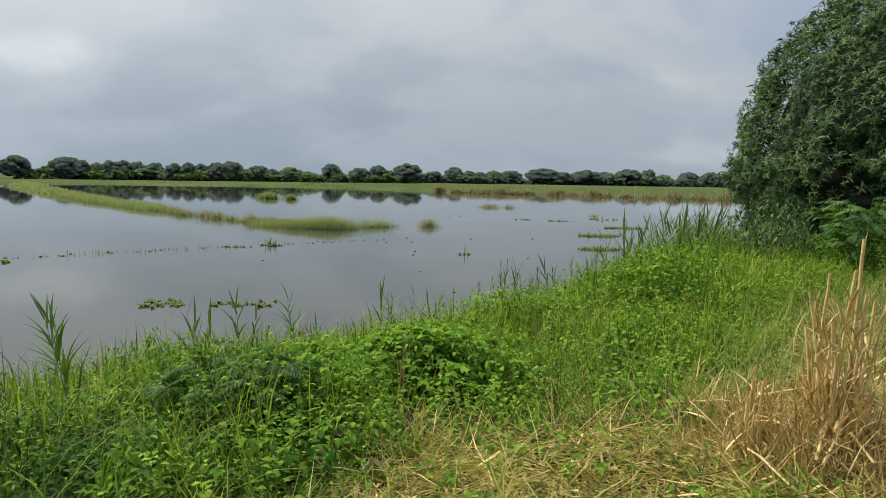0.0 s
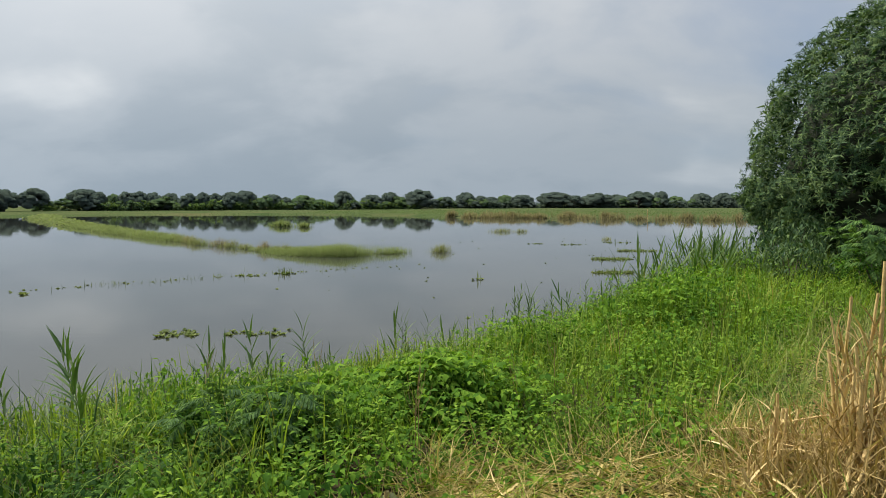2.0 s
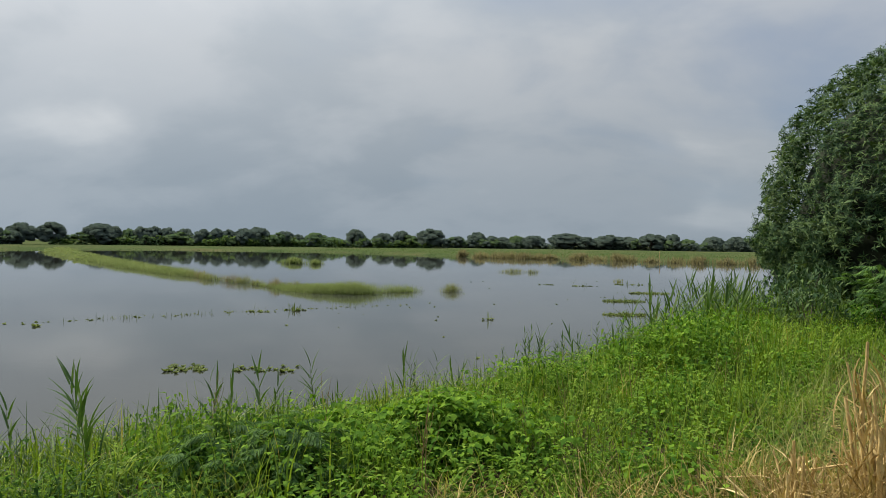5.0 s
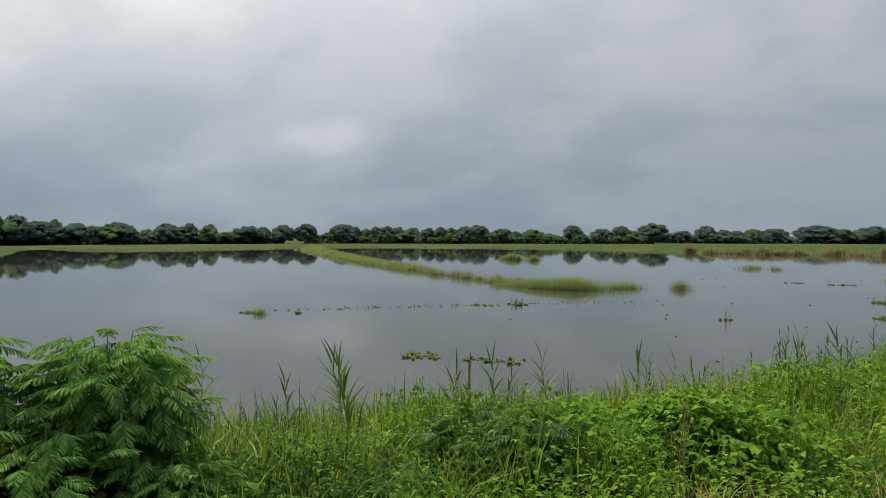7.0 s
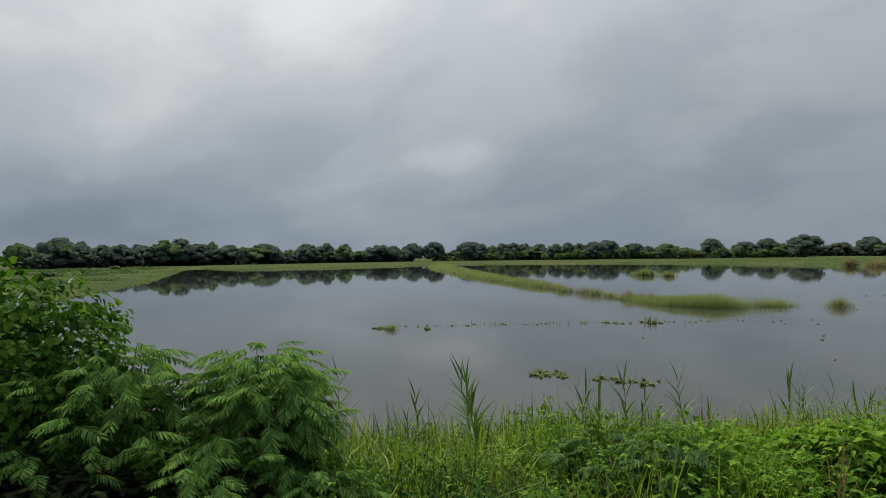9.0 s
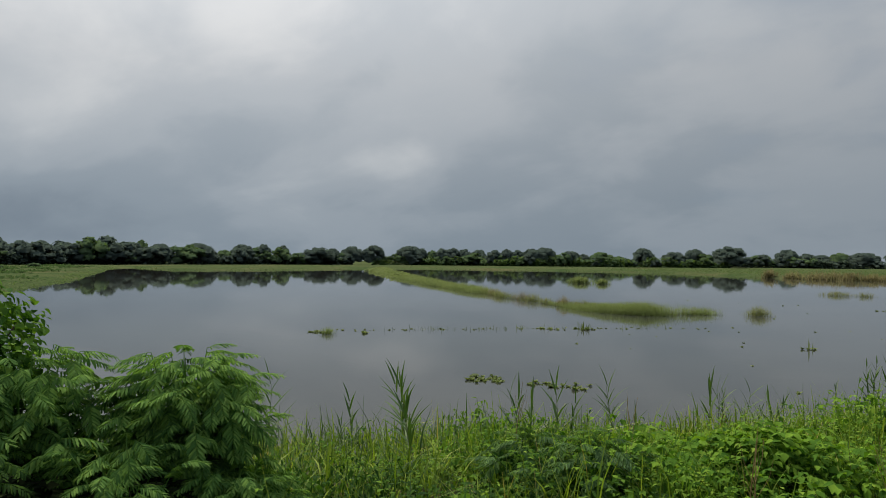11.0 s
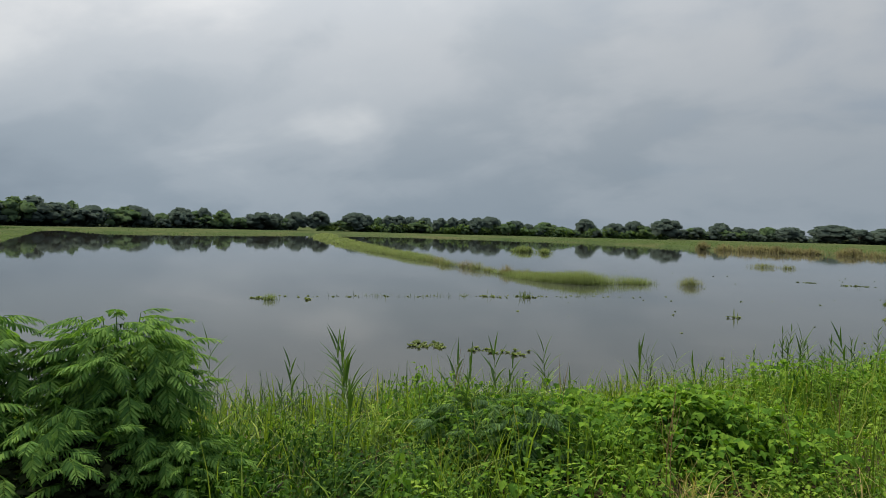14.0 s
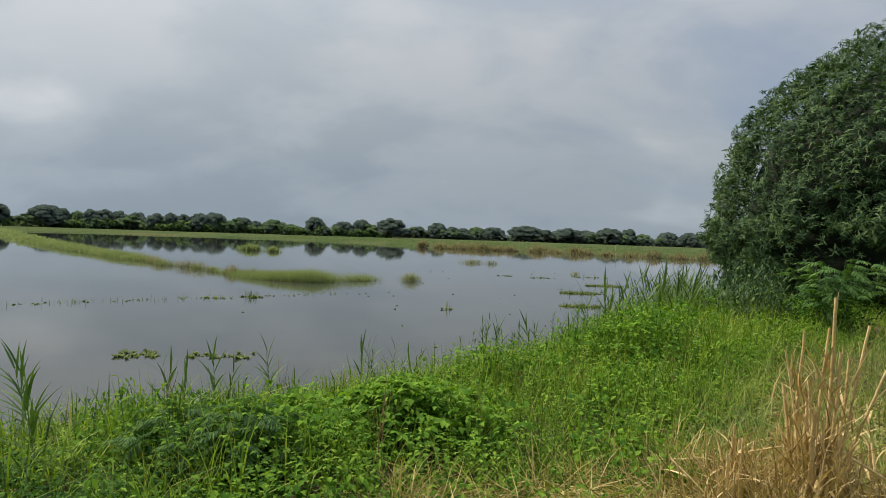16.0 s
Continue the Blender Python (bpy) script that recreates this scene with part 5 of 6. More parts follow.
# ---- the large mango tree on the bank ----
def mango_cluster(seed):
    r = np.random.default_rng(seed)
    one = small_leaf(0.25, 0.35)
    sets = []
    for k in range(9):   # a whorl of long leaves at the end of a twig, the outer ones drooping
        sets.append(placed(one, 0, 0, 0, 2.4 * k + r.uniform(-0.3, 0.3), 0.75 - 0.14 * k + r.uniform(-0.15, 0.15), r.uniform(-0.3, 0.3), r.uniform(0.75, 1.1)))
    return join(*sets)


def fuller(w):
    """How much wider than a ball the crown is in its lower half, where the branches hang to the ground."""
    low = np.clip(-w[:, 2], 0, 0.97)
    return (1 - low ** 4) ** 0.25 / np.sqrt(1 - low ** 2)


def build_mango():
    cx, cy, rad = 12.7, 17.6, 5.3
    ground = float(height([(cx, cy)])[0])
    ob = thing("mango_tree", "large dark green mango tree with dense leaves to the ground", "tree", "", (cx, cy, ground))
    r = np.random.default_rng(700)
    low, mid, top = 0.15, 2.4, 8.75 - ground
    n = 19000
    w = r.normal(size=(n, 3))
    w /= np.linalg.norm(w, axis=1)[:, None]
    lump = np.array([0.06 * noise.noise(Vector(v) * 2.4) + 0.07 * noise.noise(Vector(v) * 6.5 + Vector((4, 0, 0))) + 0.04 * noise.noise(Vector(v) * 15) for v in w])
    deep = 1 - 0.11 * r.random(n) ** 1.4
    span = np.where(w[:, 2] > 0, top - mid, mid - low)
    reach = (deep + lump)[:, None]
    squash = fuller(w)
    p = np.column_stack([w[:, 0] * rad * squash, w[:, 1] * rad * squash, w[:, 2] * span]) * reach + (0, 0, mid)
    # a dark hollow under the boughs on the side of the path
    def hollow(at, facing):
        side = facing[:, 0] * -0.50 + facing[:, 1] * -0.86
        return (side > 0.62) & (at[:, 2] < 2.0 + 0.5 * wavy(at[:, :2], 1.3, 2.0))

    keep = ~hollow(p, w) | (r.random(n) < 0.12)
    p, w = p[keep], w[keep]
    out = np.arctan2(w[:, 1], w[:, 0]) - np.pi / 2
    sets = []
    for k in range(5):
        m = slice(k, None, 5)
        sets.append(spread(mango_cluster(710 + k), p[m], turns_of(out[m] + np.pi + r.normal(0, 0.4, len(p[m])), np.arccos(np.clip(w[m, 2], -1, 1)) * 0.75 + r.normal(0, 0.3, len(p[m])), r.uniform(0, 6.3, len(p[m]))), r.uniform(0.115, 0.172, len(p[m]))))
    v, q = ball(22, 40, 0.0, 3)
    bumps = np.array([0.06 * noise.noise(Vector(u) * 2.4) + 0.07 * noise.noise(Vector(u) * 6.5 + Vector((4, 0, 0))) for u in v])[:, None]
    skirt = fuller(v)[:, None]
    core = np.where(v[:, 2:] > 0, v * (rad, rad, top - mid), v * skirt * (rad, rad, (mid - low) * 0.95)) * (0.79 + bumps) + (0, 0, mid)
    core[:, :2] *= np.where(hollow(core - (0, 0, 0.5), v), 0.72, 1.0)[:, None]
    part("crown", join(*sets), M_MANGO, ob, "dense glossy dark green leaves")
    m = 15000
    u = w[r.integers(0, len(w), m)]
    deep = (r.uniform(0.83, 1.0, m) + np.array([0.06 * noise.noise(Vector(k) * 2.4) + 0.07 * noise.noise(Vector(k) * 6.5 + Vector((4, 0, 0))) for k in u]))[:, None]
    flare = fuller(u)[:, None]
    at = np.column_stack([u[:, :2] * rad * flare, u[:, 2] * np.where(u[:, 2] > 0, top - mid, mid - low)]) * deep + (0, 0, mid)
    filling = spread(small_leaf(0.42, 0.2), at, turns_of(r.uniform(0, 6.3, m), r.uniform(-1.0, 0.6, m), r.uniform(0, 6.3, m)), r.uniform(0.16, 0.28, m))
    part("inner_foliage", filling, M_MANGO, ob, "deep shaded inner leaves")
    # solid lump, coloured near black so gaps between leaves read as shade
    part("inner_core", (core, q), M_DARK_CORE, ob, "solid near-black core standing in for shade inside the crown")
    part("trunk", trunk_shape(4, 6.5, 0.32, 720, 0.25), M_BARK, ob, "dark brown trunk")


build_mango()


# ---- feathery shrubs and vine thicket beside the camera ----
FRONDS = [frond(13, 800 + k) for k in range(3)]


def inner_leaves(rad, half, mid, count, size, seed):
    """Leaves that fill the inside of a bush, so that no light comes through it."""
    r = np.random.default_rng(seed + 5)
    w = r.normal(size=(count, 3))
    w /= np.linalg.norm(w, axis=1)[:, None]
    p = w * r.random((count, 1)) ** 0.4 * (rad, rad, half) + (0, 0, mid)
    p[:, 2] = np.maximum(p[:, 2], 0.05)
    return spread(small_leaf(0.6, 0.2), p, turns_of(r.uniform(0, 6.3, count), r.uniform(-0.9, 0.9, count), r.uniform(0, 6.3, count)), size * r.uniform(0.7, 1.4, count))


def spray_of(r, foot, tip, leaves, size):
    """One arching shoot with feathery leaves in turn along its outer half."""
    foot, tip = np.array(foot, float), np.array(tip, float)
    knee = foot + (tip - foot) * (0.42, 0.42, 0.78)
    along_it = [(1 - s) ** 2 * foot + 2 * s * (1 - s) * knee + s * s * tip for s in np.linspace(0, 1, 6)]
    sets = [tube(along_it, [0.008, 0.007, 0.006, 0.005, 0.004, 0.002], 4)]
    out = math.atan2(tip[1] - foot[1], tip[0] - foot[0]) - math.pi / 2
    for k in range(leaves):
        s = 0.46 + 0.54 * k / (leaves - 1)
        at = (1 - s) ** 2 * foot + 2 * s * (1 - s) * knee + s * s * tip
        side = (-1) ** k * (1.15 - 0.9 * (s - 0.46) / 0.54)
        sets.append(placed(FRONDS[k % 3], *at, out + side + r.normal(0, 0.6), min(-0.16 + r.normal(0, 0.26), 0.12), r.normal(0, 0.4), size * (1.1 - 0.4 * abs(s - 0.7)) * r.uniform(0.8, 1.2)))
    return join(*sets)


def feathery_shrub(x, y, rad, low, tall, shoots, leaves, size, seed, label, inside=1.0, material=None):
    """Arching leafy shoots over thin branches and inner leaves darkened for shade; low is the height of the lowest
    shoot tips.
    """
    ground = float(height([(x, y)])[0])
    ob = thing("feathery_shrub", label, "shrub", "feathery shrubs on the bank", (x, y, ground))
    r = np.random.default_rng(seed)
    for k in range(shoots):
        f = (k + 0.5) / shoots
        a = 2.399 * k + r.uniform(-0.3, 0.3)
        out = rad * math.sqrt(f) * r.uniform(0.85, 1.12)
        top = low + (tall - low) * math.sqrt(max(0.0, 1 - f * f * 0.95)) * r.uniform(0.86, 1.04)
        foot = (0.18 * out * math.cos(a), 0.18 * out * math.sin(a), -0.05)
        spray = spray_of(r, foot, (out * math.cos(a), out * math.sin(a), top), leaves, size)
        part("leafy_shoot", spray, material or M_PINNATE, ob, "arching shoot of feathery green leaves")
    for a, b, c in r.uniform(-1, 1, (8, 3)) * (rad * 0.5, rad * 0.5, 1):
        part("branch", tube([(0, 0, -0.1), (0.5 * a, 0.5 * b, tall * 0.35), (a, b, tall * (0.6 + 0.1 * c))], [0.018, 0.012, 0.004], 5), M_BARK, ob, "thin brown branch")
    # inner leaves are coloured darker than the shoots, as shade inside the shrub
    part("inner_foliage", inner_leaves(rad * 0.78, tall * 0.36, tall * 0.40, int(2400 * rad * inside), 0.06, seed), M_SHADE_LEAF if inside > 1.55 else M_CREEPER, ob, "dense inner leaves darkened for shade")


def dark_bush(x, y, rad, tall, count, size, seed, label, material, group="bushes under the mango tree"):
    """A loose bush of narrow hanging leaves round a few stems."""
    ob = thing("bush", label, "bush", group, (x, y, float(height([(x, y)])[0])))
    r = np.random.default_rng(seed)
    w = r.normal(size=(count, 3))
    w /= np.linalg.norm(w, axis=1)[:, None]
    reach = (0.45 + 0.55 * r.random((count, 1)) ** 0.6) * (1 + 0.3 * np.array([noise.noise(Vector(v) * 2.5 + Vector((seed, 0, 0))) for v in w]))[:, None]
    p = w * reach * (rad, rad, tall * 0.5) + (0, 0, tall * 0.48)
    p[:, 2] = np.maximum(p[:, 2], 0.04)
    part("leaves", spread(leaf3(0.3, 0.3, 0.2), p, turns_of(r.uniform(0, 6.3, count), r.normal(-0.5, 0.5, count), r.normal(0, 0.3, count)), size * r.uniform(0.7, 1.3, count)), material, ob, "narrow dark green leaves")
    for a, b in r.uniform(-1, 1, (6, 2)) * rad * 0.6:
        part("stem", tube([(0, 0, -0.1), (0.5 * a, 0.5 * b, tall * 0.4), (a, b, tall * 0.8)], [0.02, 0.014, 0.005], 5), M_BARK, ob, "thin brown stem")


def vine_thicket(x, y, rad, tall, count, seed):
    ground = float(height([(x, y)])[0])
    ob = thing("vine_thicket", "bush smothered in broad-leaved vine with white flowers", "shrub", "", (x, y, ground))
    r = np.random.default_rng(seed)
    w = r.normal(size=(count, 3))
    w[:, 2] = np.abs(w[:, 2]) - 0.25
    w /= np.linalg.norm(w, axis=1)[:, None]
    lump = 1 + 0.36 * np.array([noise.noise(Vector(v) * 2.9 + Vector((seed, 0, 0))) for v in w])
    mid = tall * 0.55
    p = np.column_stack([w[:, 0] * rad, w[:, 1] * rad, np.where(w[:, 2] > 0, w[:, 2] * (tall - mid), w[:, 2] * mid * 2)]) * (lump * (1 - 0.25 * r.random(count) ** 2))[:, None] + (0, 0, mid)
    p[:, 2] = np.maximum(p[:, 2], 0.1)
    out = np.arctan2(w[:, 1], w[:, 0]) - np.pi / 2
    heart = leaf(1.0, 0.3, 0.25, 0.42, 0.38)
    part("leaves", spread(heart, p, turns_of(out + r.normal(0, 0.7, count), r.normal(-0.5, 0.4, count), r.normal(0, 0.3, count)), r.uniform(0.024, 0.058, count)), M_THICKET, ob, "broad heart-shaped dark green leaves")
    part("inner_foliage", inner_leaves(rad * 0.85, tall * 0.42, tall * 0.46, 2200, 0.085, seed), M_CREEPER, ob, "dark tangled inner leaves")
    stems = [tube([(0, 0, -0.1), (0.3 * a, 0.3 * b, tall * 0.5), (0.7 * a, 0.7 * b, tall * 0.8)], [0.02, 0.014, 0.006], 5) for a, b in r.uniform(-1, 1, (8, 2)) * rad]
    for stem in stems:
        part("stem", stem, M_BARK, ob, "woody stem")
    petal = leaf(0.85, 0.1, 0.3, 0.6, 0.5)
    flower = join(*[placed(petal, 0, 0, 0, 2 * math.pi * k / 5, 0.45, 0, 1.0) for k in range(5)])
    mesh = quads_mesh("flower", *flower, M_PETAL)
    bloom = np.argsort(-(w[:, 2] + 0.35 * w[:, 0] + 0.25 * r.random(count)))[:160:18]
    for k in bloom:
        fl = part("flower", mesh, None, ob, "white funnel-shaped flower")
        fl.matrix_basis = Matrix.LocRotScale(p[k] * (1.02, 1.02, 1.01), Euler((0.3, 0.9, 0.7 * k)), (0.026, 0.026, 0.026))



FEATHERY = "feathery green shrub with drooping leaves"
feathery_shrub(-4.25, 2.72, 0.48, 0.36, 1.16, 50, 10, 0.185, 810, FEATHERY, 1.5)
feathery_shrub(-4.85, 2.12, 0.54, 0.45, 1.14, 38, 9, 0.175, 820, FEATHERY + " growing over dark twigs", 1.1)
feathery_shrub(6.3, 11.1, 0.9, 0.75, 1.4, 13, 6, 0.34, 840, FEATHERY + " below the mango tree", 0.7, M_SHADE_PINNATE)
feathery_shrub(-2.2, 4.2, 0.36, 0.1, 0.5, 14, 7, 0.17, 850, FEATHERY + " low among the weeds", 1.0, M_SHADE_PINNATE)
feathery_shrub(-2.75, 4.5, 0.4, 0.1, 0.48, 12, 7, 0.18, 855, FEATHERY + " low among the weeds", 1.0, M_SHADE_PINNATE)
feathery_shrub(-4.02, 2.18, 0.42, 0.12, 0.70, 20, 7, 0.15, 822, FEATHERY + " hanging over dark twigs", 1.6)
# these two wear the shade-darkened weed colour on their shoots
feathery_shrub(-4.42, 1.72, 0.46, 0.15, 0.70, 5, 6, 0.15, 823, FEATHERY + " shaded by vines", 2.6, M_SHADED_WEED)
feathery_shrub(-4.95, 1.35, 0.5, 0.2, 0.88, 5, 6, 0.15, 824, FEATHERY + " shaded by vines", 2.6, M_SHADED_WEED)
feathery_shrub(-3.72, 2.62, 0.34, 0.08, 0.5, 22, 7, 0.14, 825, FEATHERY + " at the edge of tall grass", 1.0)
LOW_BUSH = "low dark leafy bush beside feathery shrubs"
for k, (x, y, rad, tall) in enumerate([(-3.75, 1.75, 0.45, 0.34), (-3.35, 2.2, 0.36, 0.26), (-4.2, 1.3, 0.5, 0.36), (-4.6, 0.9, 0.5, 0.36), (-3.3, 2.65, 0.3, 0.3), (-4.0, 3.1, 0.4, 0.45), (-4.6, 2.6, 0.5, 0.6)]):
    # the first four bushes are near black and fill in for shade
    dark_bush(x, y, rad, tall, 1300, 0.06, 871 + k, LOW_BUSH, M_CREEPER if k > 3 else M_SHADE_LEAF, "low bushes by the path")
DARK_BUSH = "dark leafy bush in the shade of the mango tree"
dark_bush(5.6, 12.6, 0.75, 1.1, 1300, 0.13, 861, DARK_BUSH, M_MANGO)
dark_bush(6.9, 12.6, 0.8, 0.6, 1000, 0.12, 862, DARK_BUSH, M_CREEPER)
dark_bush(5.4, 14.2, 0.7, 1.0, 1000, 0.14, 863, DARK_BUSH, M_MANGO)
dark_bush(7.1, 15.7, 1.1, 1.6, 1500, 0.16, 864, DARK_BUSH, M_MANGO)
dark_bush(6.3, 14.4, 0.8, 1.3, 1100, 0.15, 865, DARK_BUSH, M_MANGO)
vine_thicket(-5.55, 1.85, 0.66, 2.36 - float(height([(-5.55, 1.85)])[0]), 4400, 860)
# unseen bushes added to keep the light off the feathery shrubs' near side
for k, (x, y, rad, tall) in enumerate([(-4.4, -0.85, 1.15, 2.9), (-3.9, -2.5, 1.2, 3.2)]):
    dark_bush(x, y, rad, tall, 3600, 0.15, 880 + k, "tall dark bush added out of view to shade the shrubs", M_CREEPER, "tall bushes by the path")


# ---- dry cut canes standing beside the path ----
def cane_model(seed, bent, thick, broken=False):
    """A dry cane one tall: jointed stem, split at the tip, with strips of dead leaf sheath."""
    r = np.random.default_rng(seed)
    pts, rad = [(0, 0, 0)], [thick]
    for k in range(1, 13):
        f = k / 12
        pts.append((bent * f * f + r.normal(0, 0.0015), r.normal(0, 0.0015), f))
        rad.append(thick * (1.05 - 0.3 * f) * (1.07 if k % 3 == 0 else 0.97))
    if broken:   # the upper third hangs from a kink
        for k in range(8, 13):
            f = (k - 7) * 0.085
            pts[k] = (pts[7][0] + 0.9 * f, pts[k][1], pts[7][2] + 0.05 - 0.4 * f)
    sets = [tube(pts, rad, 7)]
    tip = pts[-1]
    for k in range(3):   # torn fibres at the broken end
        sets.append(placed(blade(0.35 * thick / 0.05, 0.3, 2), tip[0] + 0.4 * thick * math.cos(2.1 * k), tip[1] + 0.4 * thick * math.sin(2.1 * k), tip[2] - 0.02, 2.1 * k + seed, -0.15, 0, r.uniform(0.03, 0.06)))
    for f in (0.3, 0.52, 0.7):
        at = pts[int(f * 12)]
        if not broken or f < 0.6:
            sets.append(placed(blade(0.07, 0.8, 4), at[0], at[1], at[2], seed * 1.3 + 9 * f, -0.22 + r.normal(0, 0.15), 0, r.uniform(0.18, 0.34)))
    return quads_mesh("cane", *join(*sets), M_CANE)


def build_canes():
    models = [cane_model(910 + k, b, t) for k, (b, t) in enumerate(((0.0, 0.0125), (0.03, 0.010), (0.09, 0.008), (-0.05, 0.0105), (0.16, 0.0065), (0.05, 0.0075)))]
    models += [cane_model(918, 0.02, 0.011, True), cane_model(919, 0.06, 0.009, True)]

    def cane_in(ob, k, x, y, tall, lean, towards):
        c = part("cane", models[k], None, ob)
        c.matrix_basis = Matrix.LocRotScale((x, y, -0.04), Euler((0, lean, towards)), (1, 1, tall))

    def stump(x, y, count, rad, low, high, lean, seed, label):
        ob = thing("dry_cane_stump", label, "dry canes", "cut cane stumps", (x, y, float(height([(x, y)])[0])))
        r = np.random.default_rng(seed)
        for k in range(count):
            a, f = r.uniform(0, 6.3), math.sqrt(r.random())
            tall = low + (high - low) * r.random() ** 1.3 * (1.1 - 0.5 * f)
            cane_in(ob, int(r.integers(0, 8)), rad * f * math.cos(a), rad * f * math.sin(a), tall, abs(r.normal(0, lean)) + 0.5 * lean * f, a + r.normal(0, 0.8))
        return ob

    r = np.random.default_rng(900)
    big = stump(1.28, 3.62, 44, 0.12, 0.40, 0.98, 0.07, 901, "bundle of dry straw-coloured cut canes standing on the bank")
    # the few long ones that stand out over the bundle: place in it, height, lean and its bearing
    for k, (x, y, tall, lean, towards) in enumerate([(0.05, 0.0, 1.36, 0.02, 0.0), (-0.10, 0.02, 1.16, 0.03, 3.0), (-0.02, 0.03, 1.18, 0.06, 0.2), (0.06, -0.03, 1.22, 0.15, 0.1), (0.08, 0.02, 1.12, 0.24, -0.1), (0.02, -0.05, 1.05, 0.10, 0.4), (-0.06, -0.02, 1.05, 0.08, 2.6), (0.10, 0.04, 1.0, 0.18, 0.3)]):
        cane_in(big, (0, 3, 1, 1, 2, 0, 5, 3)[k], x, y, tall, lean, towards)
    stump(0.80, 3.68, 11, 0.12, 0.22, 0.58, 0.14, 902, "short stubs of dry cut cane")
    stump(0.98, 3.95, 9, 0.10, 0.25, 0.58, 0.14, 903, "short stubs of dry cut cane")
    stump(0.62, 3.42, 6, 0.09, 0.2, 0.45, 0.2, 904, "short stubs of dry cut cane")
    stump(1.85, 3.70, 14, 0.16, 0.3, 0.75, 0.22, 905, "leaning broken dry canes beside the path")
    stump(2.4, 4.5, 8, 0.22, 0.25, 0.6, 0.25, 906, "leaning broken dry canes beside the path")
    for k in range(26):   # broken canes that lie across the foot of the bundle
        a = r.uniform(0, 6.3)
        cane_in(big, int(r.integers(1, 6)), r.normal(-0.22, 0.28), r.normal(-0.04, 0.2), r.uniform(0.25, 0.6), r.uniform(0.6, 1.35), a)
    n = 2000
    p = np.column_stack([r.normal(-0.2, 0.36, n), r.normal(-0.05, 0.30, n), np.zeros(n)])
    p[:, 2] = np.abs(r.normal(0, 1, n)) * 0.20 * np.exp(-((p[:, 0] + 0.05) ** 2 + p[:, 1] ** 2) / 0.2)
    size = r.uniform(0.12, 0.45, n)
    heap = part("straw", spread(blade(1.0, 0.9, 3), p, turns_of(r.uniform(0, 6.3, n), r.normal(0, 1.0, n), r.uniform(0, 6.3, n)), np.column_stack([r.uniform(0.004, 0.014, n), size, size])), M_STRAW, big, "loose dry leaves heaped round the canes")
    tagged(heap, kind="stuff")
    m = 200   # dead leaves caught between the standing canes
    p = np.column_stack([r.normal(0, 0.10, m), r.normal(0, 0.09, m), r.uniform(0.1, 0.85, m)])
    size = r.uniform(0.10, 0.34, m)
    caught = part("dead_leaves", spread(blade(1.0, 1.3, 4), p, turns_of(r.uniform(0, 6.3, m), r.normal(0.2, 0.45, m), r.uniform(0, 6.3, m)), np.column_stack([r.uniform(0.006, 0.014, m), size, size])), M_STRAW, big, "dead leaves hanging between the canes")
    tagged(caught, kind="stuff")


M_STRAW = foliage("dry_straw", (0.19, 0.13, 0.05), (0.40, 0.28, 0.11), (0.62, 0.47, 0.22), 0.75, 0.2, 1.0, 0.15)
build_canes()


# ---- a cut weed stump with withered grey leaves at the edge of the mown strip ----
def withered_weed(x, y):
    ob = thing("withered_weed", "cut weed stump with withered grey-green leaves at the mown edge", "weed", "", (x, y, float(height([(x, y)])[0])))
    r = np.random.default_rng(945)
    part("stem", tube([(0, 0, -0.05), (0.01, 0, 0.08), (0.0, 0.01, 0.17)], [0.022, 0.018, 0.014], 7), M_DEAD, ob, "thick cut brown stem")
    for k in range(9):
        part("withered_leaf", placed(leaf(0.62, 0.5, 0.35, 0.4, 0.12), 0, 0, 0.10 + 0.008 * k, 2.4 * k, r.uniform(-0.6, 0.2), r.normal(0, 0.4), r.uniform(0.045, 0.085)), M_WITHERED, ob, "curled grey-green leaf")
    for k in range(6):
        part("twig", tube([(0, 0, 0.03), (0.16 * math.cos(k), 0.16 * math.sin(k), 0.07), (0.34 * math.cos(k), 0.34 * math.sin(k), 0.05)], [0.008, 0.006, 0.004], 5), M_CANE, ob, "dry broken twig")


withered_weed(-1.36, 3.22)


# ---- a yellowed leaf cluster among the weeds ----
def yellow_leaf(x, y, z, seed):
    r = np.random.default_rng(seed)
    one = leaf3(0.8)
    shape = join(*[placed(one, 0, 0, 0, r.uniform(0, 6.3), r.uniform(-0.4, 0.6), 0, r.uniform(0.04, 0.06)) for k in range(3)] + [tube([(0, 0, -z), (0, 0, 0)], [0.004, 0.003], 4)])
    ob = new("yellow_leaf", quads_mesh("yellow_leaf", *shape, M_YELLOW))
    ob.location = (x, y, float(height([(x, y)])[0]) + z)
    tagged(ob, "bright yellow withered leaves on a weed", "leaf", "yellow leaves")


yellow_leaf(1.64, 7.75, 0.42, 950)
yellow_leaf(3.0, 9.3, 0.5, 951)


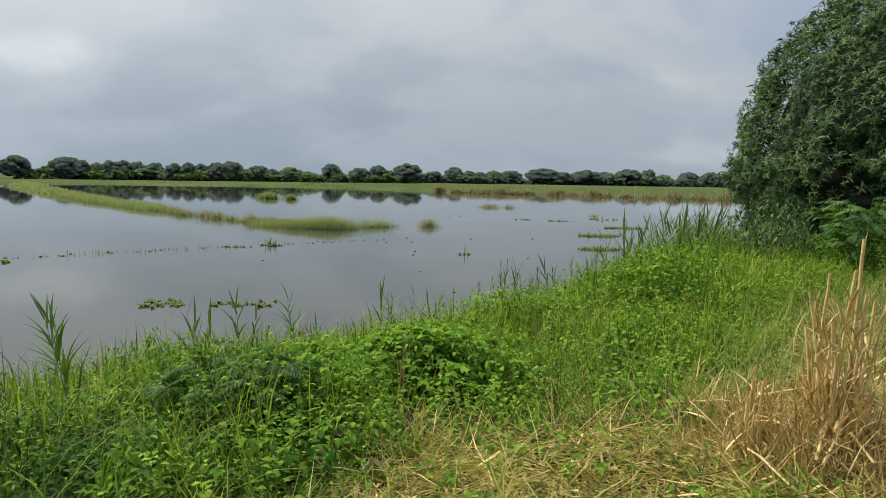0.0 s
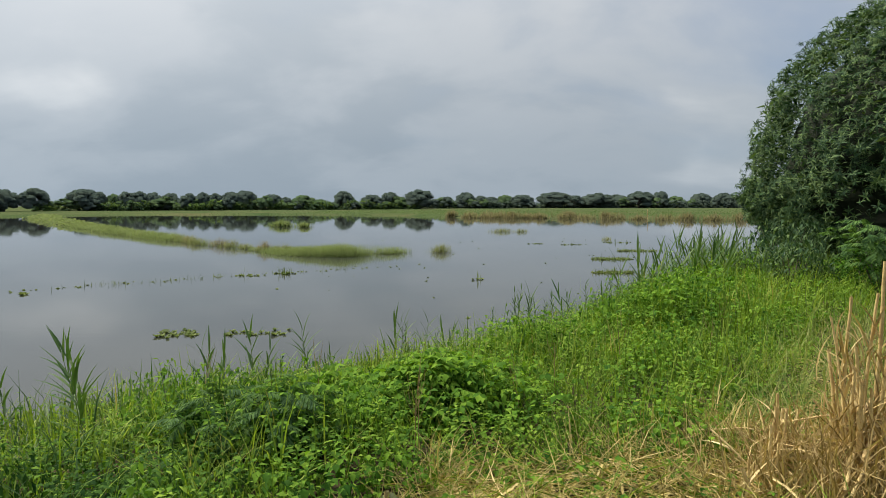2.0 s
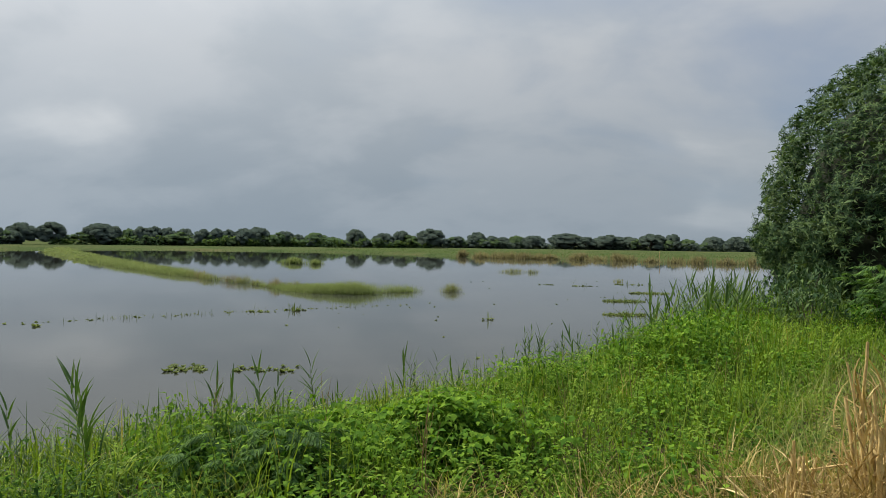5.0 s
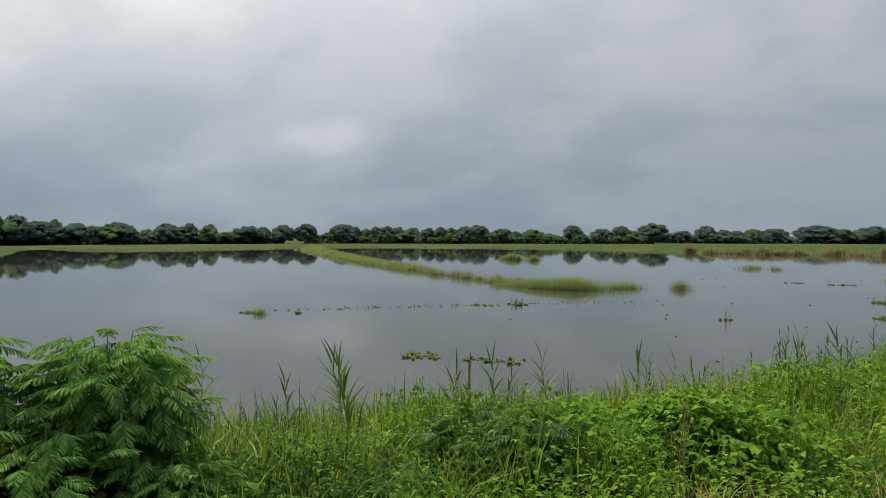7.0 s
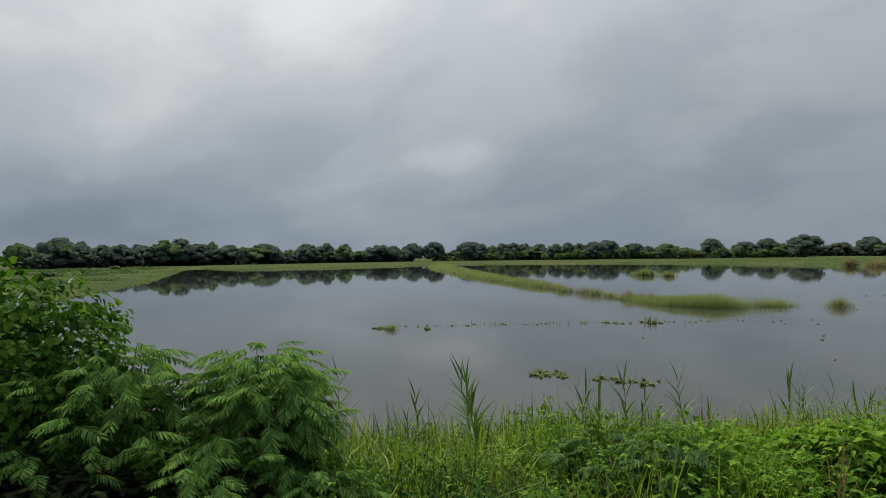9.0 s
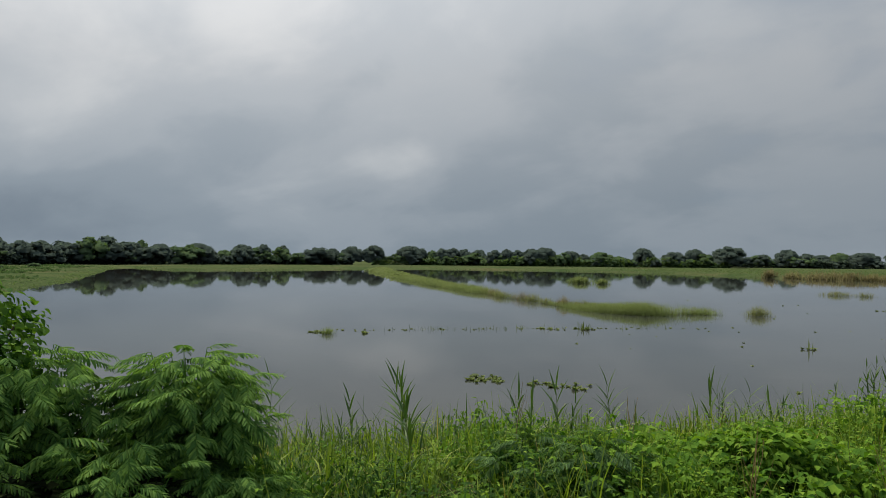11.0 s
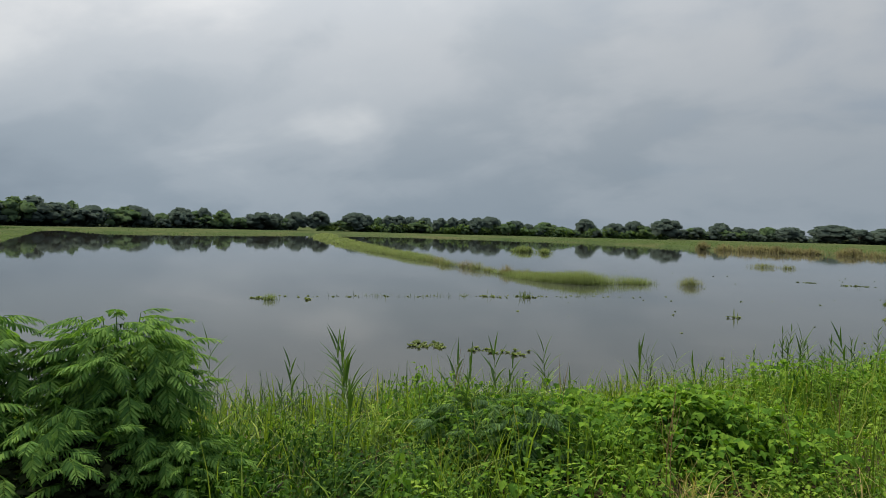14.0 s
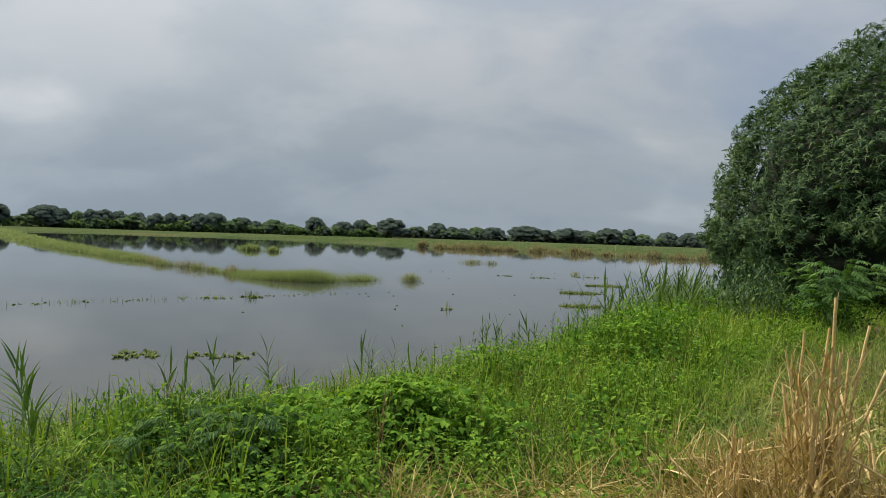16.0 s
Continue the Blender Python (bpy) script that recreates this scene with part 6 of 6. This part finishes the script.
# ---- dead weed stalks standing among the green, and dry stalks lying on the mown strip ----
def dead_stalk(x, y, tall, seed, label):
    r = np.random.default_rng(seed)
    ob = thing("dead_stalk", label, "dry stalk", "dead stalks in the weeds", (x, y, float(height([(x, y)])[0])), r.uniform(0, 6))
    part("stem", tube([(0, 0, -0.03), (r.normal(0, 0.02), 0.01, tall * 0.5), (r.normal(0, 0.04), 0.03, tall)], [0.0045, 0.0035, 0.0015], 5), M_DEAD, ob)
    for k in range(4):
        f = r.uniform(0.35, 0.9)
        a = r.uniform(0, 6.3)
        part("side_twig", tube([(0, 0.01, tall * f), (0.06 * math.cos(a), 0.06 * math.sin(a), tall * f + 0.12), (0.08 * math.cos(a), 0.08 * math.sin(a), tall * f + 0.22)], [0.002, 0.0016, 0.0008], 4), M_DEAD, ob)


for k, (x, y, tall) in enumerate([(-1.26, 3.9, 0.72), (-1.23, 3.87, 0.6), (-2.05, 4.6, 0.7), (-0.55, 4.7, 0.5), (-0.2, 5.3, 0.55), (0.6, 6.2, 0.6), (-3.1, 5.2, 0.8), (1.6, 6.6, 0.5), (2.3, 8.0, 0.6)]):
    dead_stalk(x, y, tall, 970 + k, "thin brown dead weed stalk among green leaves")


def lying_stalks():
    r = np.random.default_rng(990)
    mesh = quads_mesh("dry_stalk", *tube([(0, 0, 0), (0.01, 0.25, 0.02), (-0.01, 0.6, 0.015), (0.02, 1, 0)], [0.007, 0.0065, 0.006, 0.003], 5), M_CANE)
    spots = [(-0.72, 3.15, 0.2, 0.6), (-1.5, 3.0, -1.3, 0.5), (-1.25, 3.2, -1.1, 0.45), (0.1, 3.6, 1.2, 0.4), (0.7, 3.5, -0.7, 0.5), (0.4, 3.9, 0.5, 0.35), (0.95, 4.4, -1.0, 0.5), (-0.2, 3.4, -0.4, 0.4), (1.9, 4.6, 1.4, 0.5), (2.3, 5.4, 0.3, 0.6), (0.95, 3.3, 1.0, 0.5), (1.2, 5.0, 0.8, 0.4)]
    for k, (x, y, yaw, size) in enumerate(spots):
        ob = new("dry_stalk", mesh)
        ob.matrix_basis = Matrix.LocRotScale((x, y, float(height([(x, y)])[0]) + 0.07), Euler((r.normal(0.03, 0.06), 0, yaw)), (size * 1.2, size, size))
        tagged(ob, "dry straw-coloured stalk lying on mown grass", "dry stalk", "dry stalks on the ground")


lying_stalks()


# ---- a pale stake in the shallows by the far reeds ----
stake = new("wooden_stake", quads_mesh("wooden_stake", *tube([(0, 0, -0.9), (0.02, 0, 0.6), (0.05, 0.02, 1.7)], [0.05, 0.045, 0.04], 7), M_CANE))
stake.location = (27.8, 97.5, 0.0)
tagged(stake, "pale wooden stake standing in shallow water", "stake")


# ---- single leafy weeds that stand over the tangle ----
def weed_model(seed, leaves, wide, label):
    r = np.random.default_rng(seed)
    ob = thing("weed", label, "weed", "tall weeds on the bank")
    part("stem", tube([(0, 0, -0.03), (0.012, 0.0, 0.5), (0.0, 0.015, 1.0)], [0.007, 0.005, 0.002], 5), M_STEM, ob, "thin green stem")
    mesh = quads_mesh("leaf", *leaf(wide, 0.3, 0.2, 0.4, 0.08), M_HERB)
    for k in range(leaves):
        f = 0.22 + 0.78 * k / (leaves - 1)
        lf = part("leaf", mesh, None, ob)
        size = 0.18 * (1.2 - 0.75 * f) * r.uniform(0.8, 1.2)
        lf.matrix_basis = Matrix.LocRotScale((0.01 * math.sin(k), 0.01, f), Euler((0.5 * f - 0.1 + r.normal(0, 0.15), r.normal(0, 0.2), 2.4 * k + r.normal(0, 0.3))), (size, size, size))
    return ob


WEEDS = [weed_model(1000 + k, 12 + k, (0.45, 0.6, 0.35)[k], "upright leafy green weed") for k in range(3)]
r_weed = np.random.default_rng(1010)
placed_weeds = 0
spots = np.column_stack([r_weed.uniform(-3.4, 6.5, 1200), r_weed.uniform(4.2, 16, 1200)])
deep = inland(spots)
for (x, y), d, edge_in in zip(spots, deep, hay_edge(spots)):
    if not (0.9 < d < 5.5 and edge_in < -0.2) or placed_weeds >= 170:
        continue
    k = placed_weeds % 3
    ob = WEEDS[k] if placed_weeds < 3 else copy_thing(WEEDS[k], Matrix.Identity(4))
    tall = min(0.72, float(plant_height(np.array([(x, y)]))[0]) * r_weed.uniform(1.1, 1.6))
    ob.matrix_basis = Matrix.LocRotScale((x, y, float(height([(x, y)])[0])), Euler((r_weed.normal(0, 0.1), r_weed.normal(0, 0.1), r_weed.uniform(0, 6.3))), (tall, tall, tall))
    placed_weeds += 1

# ---- low bushes dotted over the western bank ----
for k, (x, y, tall) in enumerate([(-66, 26, 1.1), (-74, 31, 0.8), (-88, 38, 1.3), (-97, 47, 0.9), (-80, 26, 1.4), (-104, 40, 1.5), (-120, 58, 1.2), (-62, 20, 0.9), (-135, 72, 1.6), (-112, 30, 1.2), (-90, 22, 1.0)]):
    ob = thing("shrub", "low dark green bush on the grassy bank", "shrub", "bushes on the western bank", (x, y, float(height([(x, y)])[0])), k * 1.1, (tall / 5, tall / 5, tall / 14))
    part("crown", TREE_KINDS[6 + k % 3][0], None, ob)
    part("trunk", TREE_KINDS[6][1], None, ob, "dark stems")
